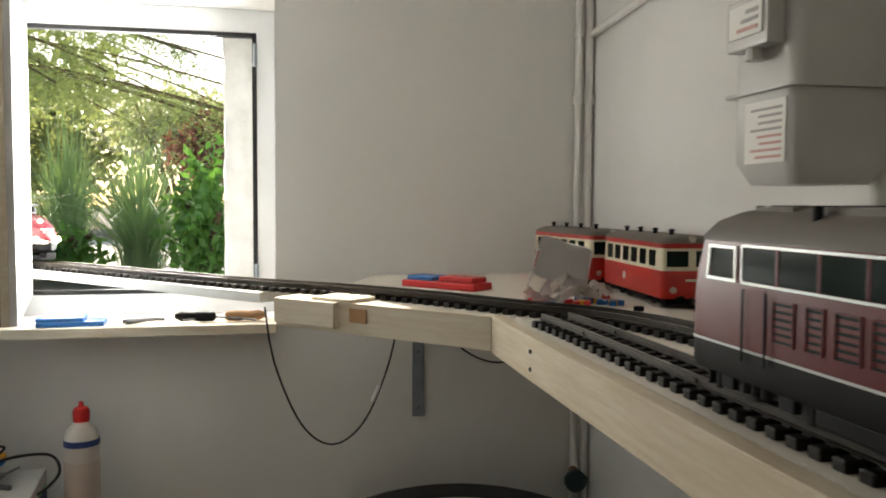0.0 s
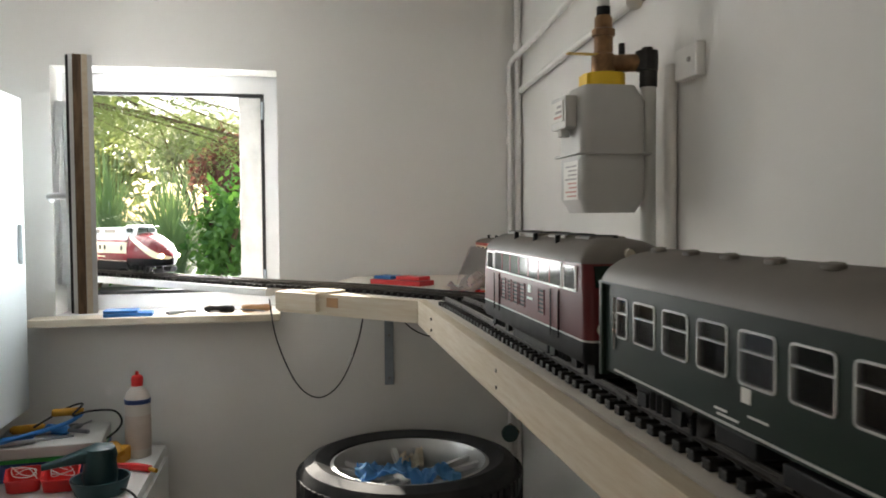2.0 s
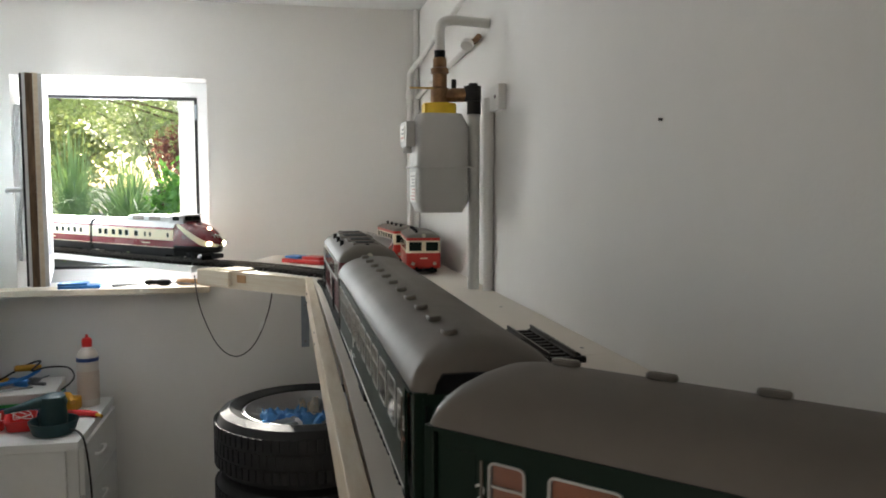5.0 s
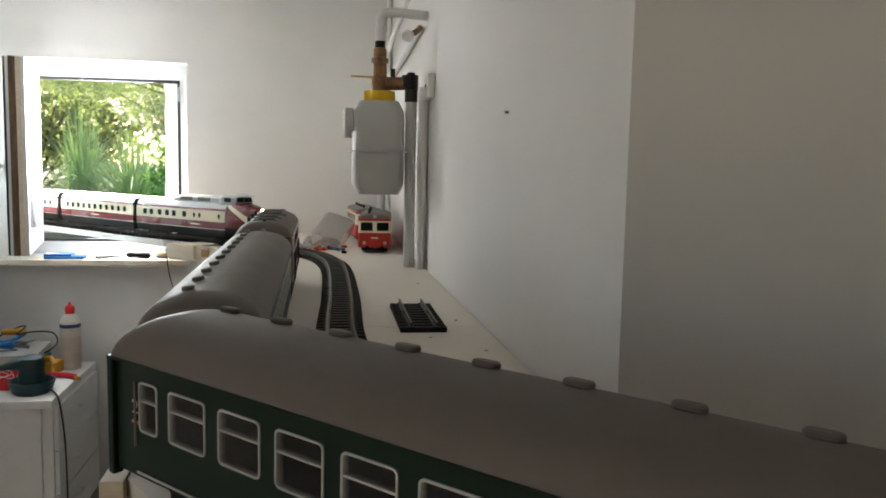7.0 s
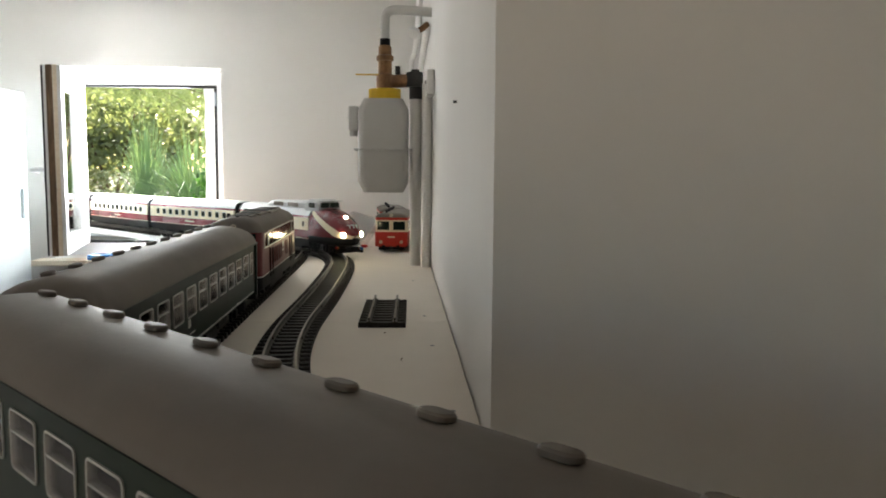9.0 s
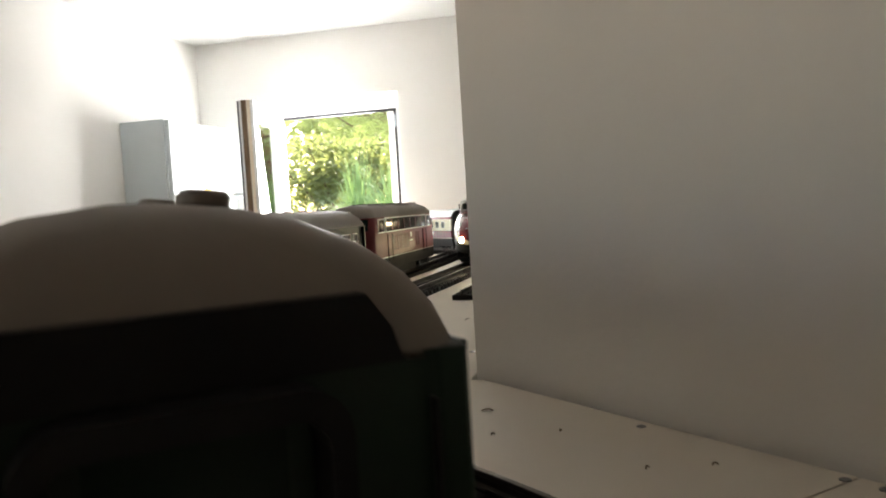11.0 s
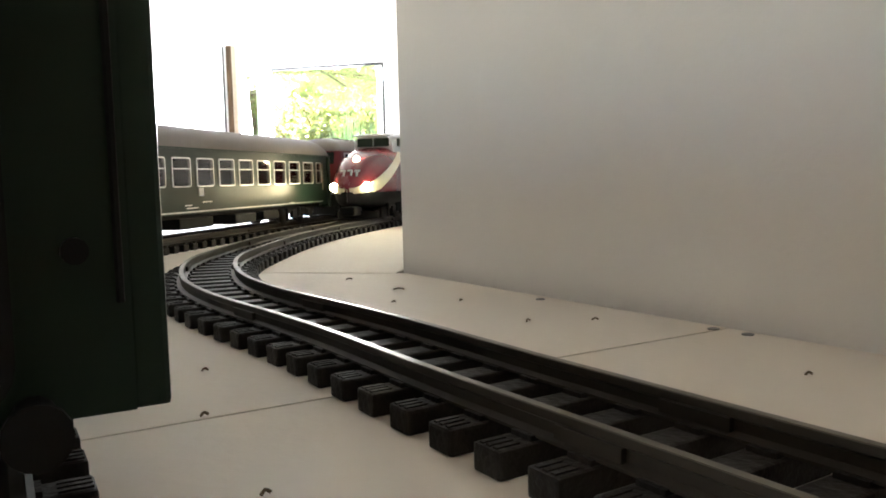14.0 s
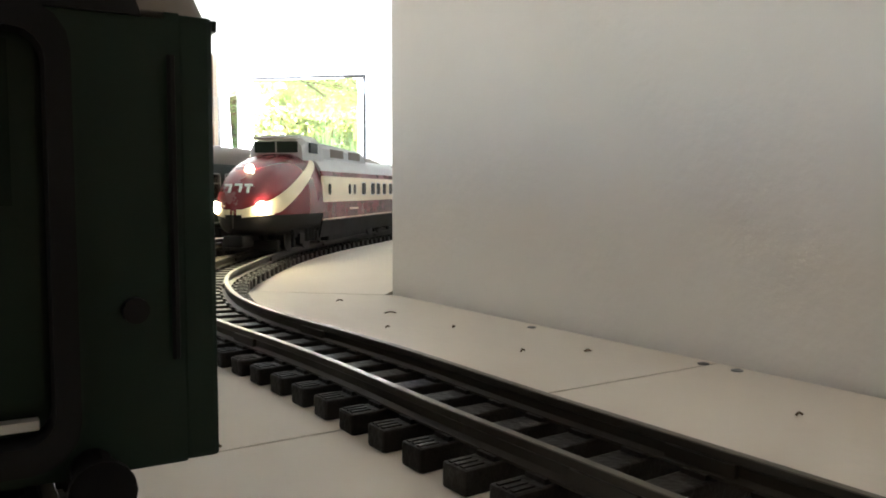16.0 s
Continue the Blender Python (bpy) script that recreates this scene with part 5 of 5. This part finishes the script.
def tee_body(c, x0, x1):
    h = TW / 2
    strip(c, "skirt", M_BLACK, x0, x1, 0.014, 0.0385, h - 0.006, h - 0.001, "dark underbody skirt")
    strip(c, "lower_side", M_TEERED, x0, x1, 0.0387, 0.0665, h - 0.001, h, "wine red lower side")
    strip(c, "trim_line", M_CREAM, x0, x1, 0.0402, 0.0416, h + 0.0003, h + 0.0003, "thin cream line")
    strip(c, "window_band", M_CREAM, x0, x1, 0.0666, 0.1055, h, h - 0.0005, "cream window band")
    strip(c, "upper_line", M_TEERED, x0, x1, 0.1056, 0.1130, h - 0.0005, h - 0.003, "wine red upper line")
    part("roof", loft(B(), [[Vector((x, y, z)) for y, z in ((h - 0.003, 0.1132), (h - 0.010, 0.1250), (h - 0.024, 0.1340), (h - 0.044, 0.1390), (-h + 0.044, 0.1390), (-h + 0.024, 0.1340), (-h + 0.010, 0.1250), (-h + 0.003, 0.1132))] for x in (x0, x1)]), M_TEEROOF, c, "pale silver roof", smooth=True)
    part("floor_pan", box(B(), x0, -h + 0.008, 0.0165, x1, h - 0.008, 0.030), M_BLACK, c)


def bellows(c, x, e):
    part("bellows", loft(B(), [[Vector((x + e * 0.004 * k, y * (0.95 if k % 2 else 1), 0.076 + z * (0.97 if k % 2 else 1))) for y, z in round_rect(TW - 0.012, 0.116, 0.02)] for k in range(5)]), M_BLACK, c, "black corridor bellows")


def build_tee_middle():
    c = thing("express_coach", "wine red and cream express train coach with silver roof", "railway coach", group="express train cars")
    tee_body(c, -0.285, 0.285)
    for e in (-1, 1):
        bellows(c, e * 0.285, e)
        bogie(c, e * 0.195, 0.06, 0.088)
    for s in (-1, 1):
        for k in range(11):
            tee_window(c, -0.225 + 0.045 * k, s, 0.087)
        part("number_bar", box(B(), -0.03, s * (TW / 2 + 0.0003) - 0.0003, 0.053, 0.03, s * (TW / 2 + 0.0003) + 0.0003, 0.056), M_CREAM, c)
    for x in (-0.14, 0.0, 0.14):
        part("equipment_box", box(B(), x - 0.04, -0.045, 0.005, x + 0.04, 0.045, 0.0163, 0.002), M_BLACK, c)
    return c


def nose_point(t, a, grow=0.0):
    """On the nose: t from 0 at the body to 1 at the tip, a from 0 to pi over the top."""
    k = max(0.0, 1 - t ** 2.5) ** 0.5
    w = (TW / 2 + grow) * max(0.02, k)
    zc = 0.056
    top = zc + (0.139 - zc + grow) * max(0.02, (1 - t ** 2.1) ** 0.62)
    low = 0.020 + 0.012 * t ** 3
    c, s = math.cos(a), math.sin(a)
    x = 0.165 + (0.185 + grow) * t
    if s >= 0:
        z = zc + (top - zc) * abs(s) ** 0.78
        y = w * (abs(c) ** 0.62) * (1 if c >= 0 else -1)
    else:
        z = zc - (zc - low) * abs(s)
        y = w * (abs(c) ** 0.4) * (1 if c >= 0 else -1)
    return Vector((x, y, z))


def build_tee_head():
    c = thing("express_power_car", "wine red and cream express power car with lit headlamps", "power car", group="express train cars")
    tee_body(c, -0.345, 0.1655)
    bellows(c, -0.345, -1)
    na, nt = 33, 18
    part("nose", loft(B(), [[nose_point(i / nt, radians(-8 + 196 * k / (na - 1))) for k in range(na)] for i in range(nt + 1)], closed=False), M_TEERED, c, "bulbous wine red nose", smooth=True)
    part("chin", loft(B(), [[nose_point(i / nt, radians(188 + 164 * k / 16)) for k in range(17)] for i in range(nt + 1)], closed=False), M_BLACK, c, "black underside of the nose", smooth=True)
    for s in (-1, 1):
        rows_w = []
        for k in range(25):
            u = k / 24
            t = 0.02 + 0.965 * min(1, u * 1.12)
            hi = 62 - 60 * (u ** 0.75)
            lo = hi - 13 - 10 * u
            rows_w.append([nose_point(min(t, 0.995), radians(90 - s * (90 - (lo + (hi - lo) * j / 5))), 0.0012) for j in range(6)])
        band = loft(B(), rows_w, cap=False, closed=False)
        part("white_band", band, M_CREAM, c, "cream band sweeping under the nose", smooth=True)
    front = []
    for j in range(5):
        a = -8 + 22 * j / 4
        front.append([nose_point(0.985 - 0.20 * abs(1 - 2 * k / 24) ** 2.2, radians(a if k < 12 else 180 - a), 0.0013) for k in range(25)])
    part("white_chin", loft(B(), front, cap=False, closed=False), M_CREAM, c, "cream chin band", smooth=True)
    for s in (-1, 1):
        p = nose_point(0.885, radians(90 - s * 84), 0.0035)
        lamp = part("headlamp", lathe(B(), [(0.0068, -0.004), (0.0076, 0.0), (0.0068, 0.002), (0.004, 0.0035), (0.001, 0.004)], 18), M_LAMP, c, "glowing warm headlamp", smooth=True)
        lamp.matrix_basis = Matrix.Translation(p) @ Vector((0.95, s * 0.30, 0.08)).to_track_quat("Z", "Y").to_matrix().to_4x4()
    p = nose_point(0.70, radians(90), 0.001)
    lamp = part("headlamp", lathe(B(), [(0.0052, -0.003), (0.006, 0.0), (0.0052, 0.002), (0.003, 0.003)], 16), M_LAMP, c, "glowing warm upper headlamp", smooth=True)
    lamp.matrix_basis = Matrix.Translation(p) @ Vector((0.85, 0, 0.5)).to_track_quat("Z", "Y").to_matrix().to_4x4()
    for k, y in enumerate((0.014, 0.0, -0.014)):
        q = nose_point(0.90, radians(90 - y * 900), 0.0012)
        e = part("emblem_bar", box(box(B(), -0.005, -0.006, -0.0005, 0.005, -0.0035, 0.0012), -0.005 if k else -0.0015, -0.0034, -0.0005, -0.002 if k else 0.0015, 0.006, 0.0012), M_SILVER, c, "silver emblem on the nose")
        e.matrix_basis = Matrix.Translation((q.x, y, q.z)) @ Vector((1, y * 8, 0.55)).to_track_quat("Z", "Y").to_matrix().to_4x4() @ pose(0, 0, 0, 0, 0, 180)
    # raised cab and roof housing
    part("roof_housing", loft(B(), [[Vector((x, y * w, z)) for y, z in ((1, 0.1315), (1, zt - 0.008), (0.8, zt), (-0.8, zt), (-1, zt - 0.008), (-1, 0.1315))] for x, w, zt in ((-0.16, 0.034, 0.1420), (-0.13, 0.037, 0.1535), (0.08, 0.037, 0.1575), (0.12, 0.036, 0.1575))]), M_TEEROOF, c, "raised pale roof housing")
    for s in (-1, 1):
        for x in (-0.07, 0.03):
            part("housing_vent", box(B(), x - 0.034, s * 0.0375 - 0.0008, 0.1365, x + 0.034, s * 0.0375 + 0.0008, 0.1500, 0.0005), M_ROOFGREY, c)
    cab = part("cab", loft(B(), [[Vector((x, y * w, z)) for y, z in ((1, 0.1275), (0.96, zt - 0.010), (0.72, zt), (-0.72, zt), (-0.96, zt - 0.010), (-1, 0.1275))] for x, w, zt in ((0.118, 0.044, 0.1575), (0.1325, 0.045, 0.1645), (0.185, 0.042, 0.1645), (0.200, 0.040, 0.1575))]), M_TEEROOF, c, "raised driver's cab")
    for s in (-1, 1):
        part("cab_window", box(B(), 0.1455, s * 0.0432 - 0.0010, 0.1385, 0.180, s * 0.0432 + 0.0010, 0.1540, 0.0005), M_DGLASS, cab)
        part("windscreen", box(B(), 0.1985, s * 0.017 - 0.0155, 0.1385, 0.2025, s * 0.017 + 0.0155, 0.1545, 0.0005), M_DGLASS, cab)
    part("sun_visor", box(B(), 0.196, -0.037, 0.1585, 0.218, 0.037, 0.1610, 0.001), M_TEEROOF, cab)
    for s in (-1, 1):
        for x in (0.135, 0.03, 0.0):
            tee_window(c, x, s, 0.086, TEE_ROUND)
        for x in (-0.055, -0.115, -0.155, -0.20, -0.25, -0.29):
            tee_window(c, x, s, 0.087)
        part("number_bar", box(B(), -0.02, s * (TW / 2 + 0.0003) - 0.0003, 0.053, 0.03, s * (TW / 2 + 0.0003) + 0.0003, 0.056), M_CREAM, c)
    part("chin_coupler", box(B(), 0.315, -0.014, 0.010, 0.352, 0.014, 0.026, 0.004), M_BLACK, c)
    part("rail_guard", box(B(), 0.29, -0.04, 0.003, 0.297, 0.04, 0.017, 0.001), M_BLACK, c)
    for x in (-0.23, 0.20):
        bogie(c, x, 0.07, 0.088)
    part("equipment_box", box(B(), -0.12, -0.045, 0.005, 0.10, 0.045, 0.0163, 0.002), M_BLACK, c)
    return c


tee_head = build_tee_head()
tee_cars = [build_tee_middle()]
for _ in range(2):
    tee_cars.append(copy_thing(tee_cars[0], Matrix()))

# ---- the garden outside ----
tagged(part("ground", box(B(), -60, 0.31, -0.02, 60, 90, 0.80), M_SOIL), "garden ground outside the window", "ground", kind="structure")
tagged(part("gravel_path", box(B(), -7.0, 2.3, 0.801, 2.0, 6.5, 0.82), M_GRAVEL), "pale sunlit gravel path", "path", kind="structure")
pl_b = box(B(), -1.0, 0.31, 0.801, -0.80, 0.62, 2.3)
bmesh.ops.subdivide_edges(pl_b, edges=pl_b.edges[:], cuts=24, use_grid_fill=True)
for v in pl_b.verts:
    v.co += 0.008 * Vector((noise.noise(v.co * 30), noise.noise(v.co * 30 + Vector((9, 0, 0))), 0))
tagged(part("garden_pier", pl_b, M_STUCCO, smooth=True), "rough whitewashed stone pier beside the window", "pier", kind="structure")


def leaves(bm, c, r, n, size, seed, flat=1.0, fill=0.5):
    rnd = random.Random(seed)
    for _ in range(n):
        d = Vector((rnd.gauss(0, 1), rnd.gauss(0, 1), rnd.gauss(0, 1) * flat)).normalized() * (rnd.random() ** fill)
        lump = 0.75 + 0.5 * noise.noise(Vector(d) * 2.3 + Vector((seed, 0, 0)))
        p = Vector(c) + Vector((d.x * r[0], d.y * r[1], d.z * r[2])) * lump
        s = size * rnd.uniform(0.6, 1.3)
        a, b = Vector((rnd.gauss(0, 1), rnd.gauss(0, 1), rnd.gauss(0, 1))).normalized(), Vector((rnd.gauss(0, 1), rnd.gauss(0, 1), rnd.gauss(0, 1)))
        b = (b - a * a.dot(b)).normalized()
        vs = [bm.verts.new(p + q) for q in (-a * s, b * s * 0.45, a * s, -b * s * 0.45)]
        bm.faces.new(vs)
    return bm


def shrub(name, label, c, r, n, size, material, seed):
    t = thing(name, label, "shrub")
    rnd = random.Random(seed)
    for k in range(7):
        e = Vector(c) + Vector((rnd.uniform(-0.6, 0.6) * r[0], rnd.uniform(-0.6, 0.6) * r[1], rnd.uniform(0, 0.6) * r[2]))
        part("stem", tube(B(), [(c[0], c[1], 0.80), ((c[0] + e.x) / 2, (c[1] + e.y) / 2, (0.80 + e.z) / 2 + 0.05), e], 0.014, 6, 4), M_BARK, t)
    part("foliage", leaves(B(), c, r, n, size, seed), material, t)
    return t


shrub("green_shrub", "bright green leafy shrub beside the pier", (-1.16, 1.45, 1.08), (0.20, 0.30, 0.42), 2600, 0.026, M_SHRUB, 11)
shrub("copper_shrub", "copper-red leaved shrub behind the path", (-1.38, 4.6, 1.62), (0.42, 0.4, 0.42), 2200, 0.04, M_REDLEAF, 12)
shrub("silver_shrub", "pale silvery shrub in bright sun", (-1.85, 6.9, 2.0), (1.1, 0.5, 0.6), 3200, 0.05, M_PALELEAF, 13)
shrub("olive_hedge", "olive green hedge at the garden edge", (-3.9, 7.4, 1.6), (2.4, 0.6, 1.1), 6500, 0.055, M_HEDGE, 14)
shrub("olive_hedge", "olive green hedge behind the shrubs", (0.2, 8.2, 1.6), (2.6, 0.6, 1.1), 6000, 0.06, M_HEDGE, 15)
shrub("low_plant", "low bright green border plant", (-1.95, 2.2, 0.95), (0.35, 0.25, 0.16), 900, 0.03, M_SHRUB, 16)


def grass_clump(c, n, h, spread, seed, label):
    rnd = random.Random(seed)
    bm = B()
    for _ in range(n):
        a = rnd.uniform(0, 2 * math.pi)
        out = abs(rnd.gauss(0, 1)) * spread
        hh = h * rnd.uniform(0.65, 1.1)
        d = Vector((math.cos(a), math.sin(a), 0))
        q = Vector((-d.y, d.x, 0)) * 0.0042
        base = Vector(c) + d * rnd.uniform(0, 0.10)
        pts = [base + d * (out * u ** 2.1) + Vector((0, 0, hh * (u - 0.35 * u ** 3 * min(1.6, out / max(spread, 0.01))))) for u in (0, 0.25, 0.5, 0.75, 1.0)]
        vs = [[bm.verts.new(p - q * w), bm.verts.new(p + q * w)] for p, w in zip(pts, (1, 1.2, 1.0, 0.7, 0.1))]
        for i in range(4):
            bm.faces.new((vs[i][0], vs[i][1], vs[i + 1][1], vs[i + 1][0]))
    return tagged(part("ornamental_grass", bm, M_GRASS), label, "grass", kind="stuff")


grass_clump((-1.52, 2.1, 0.80), 360, 0.80, 0.52, 21, "tall arching ornamental grass in front of the hedge")
grass_clump((-1.98, 2.6, 0.80), 260, 0.95, 0.22, 22, "upright reed clump in the border")

sp = thing("spruce_tree", "spruce tree with long drooping sunlit branches and an unseen crown added as sun screen", "tree")
part("trunk", loft(B(), [[Vector((-4.3 + r * math.cos(a), 4.7 + r * math.sin(a), z)) for a in (2 * math.pi * i / 14 for i in range(14))] for r, z in ((0.17, 0.8), (0.14, 1.6), (0.12, 3.0), (0.08, 5.5), (0.02, 7.5))]), M_BARK, sp, smooth=True)
rnd = random.Random(31)
nd = B()
# limbs and needles are left out along this line, so sun reaches the deck
SUNWARD = Vector((-1.232, 3.2, 2.24)).normalized()
for k in range(78):
    # the upper limbs are unseen, added to keep sun off the window
    screen_limb = k >= 40
    z = rnd.uniform(3.9, 6.8) if screen_limb else rnd.uniform(2.2, 3.5)
    a = rnd.uniform(-1.0, 0.35) if screen_limb else rnd.uniform(-1.15, 0.15)
    L = rnd.uniform(1.6, 3.4) * (1.25 - 0.07 * z) if screen_limb else rnd.uniform(2.2, 3.9)
    d = Vector((math.cos(a), math.sin(a), 0))
    pts = [Vector((-4.3, 4.7, z)) + d * (L * u) + Vector((0, 0, 0.15 * u - 0.75 * u * u)) for u in (0, 0.3, 0.6, 0.85, 1.0)]
    line = smooth_line(pts, 12)
    if min((p - Vector((-0.75, -0.45, 1.01))).cross(SUNWARD).length for p in line) > 0.2:
        part("limb", tube(B(), pts, 0.008, 6, 3), M_BARK, sp)
    for p in line[5:]:
        for _ in range(4):
            q = Vector((rnd.gauss(0, 1), rnd.gauss(0, 1), 0)).normalized() * rnd.uniform(0.08, 0.40)
            tip = p + q + Vector((0, 0, -rnd.uniform(0.06, 0.30)))
            for j in range(13):
                u = j / 12
                o = p.lerp(tip, u)
                off = o - Vector((-0.75, -0.45, 1.01))
                if (off - SUNWARD * off.dot(SUNWARD)).length < 0.23:
                    continue
                b = Vector((rnd.gauss(0, 1), rnd.gauss(0, 1), rnd.gauss(0, 0.6))).normalized() * 0.034
                w = Vector((rnd.gauss(0, 1), rnd.gauss(0, 1), rnd.gauss(0, 1))).normalized() * 0.005
                nd.faces.new([nd.verts.new(v) for v in (o - w, o + w, o + b)])
part("needles", nd, M_SPRUCE, sp)
far = B()
for k in (0, 1, 2, 5, 8):
    leaves(far, (-9 + 2.3 * k, 13 + 1.5 * math.sin(k * 2.2), 2.6), (1.8, 1.2, 2.4), 1500, 0.14, 40 + k)
tagged(part("far_trees", far, M_HEDGE), "far garden trees", "trees", kind="stuff")


# ---- what moves ----
def car_pose(s_nose, front, back, lead, trail):
    """front, back: distances of the pivots behind the car's leading end; lead, trail: the pivots' local x."""
    a, _ = at_length(TEE_LINE, TEE_RUN, s_nose - front)
    b, _ = at_length(TEE_LINE, TEE_RUN, s_nose - back)
    yaw = math.degrees(math.atan2(a.y - b.y, a.x - b.x))
    k = lead / (lead - trail)
    o = a + (b - a) * k
    return pose(o.x, o.y, RAIL_TOP, 0, 0, yaw)


NOSE = [(0.0, 2.75), (3.0, 3.345), (5.5, 3.862), (8.2, 4.465), (13.4, 5.545), (14.5, 5.765), (16.0, 6.09)]


def nose_at(t):
    for (t0, s0), (t1, s1) in zip(NOSE, NOSE[1:]):
        if t <= t1:
            return s0 + (s1 - s0) * (t - t0) / (t1 - t0)
    return NOSE[-1][1]


def motions():
    times = [0.5 * k for k in range(33)]
    walk(tee_head, [(t, car_pose(nose_at(t), 0.15, 0.58, 0.20, -0.23)) for t in times])
    for k, car in enumerate(tee_cars):
        off = 0.700 + 0.605 * k
        walk(car, [(t, car_pose(nose_at(t) - off, 0.1075, 0.4975, 0.195, -0.195)) for t in times])


motions()
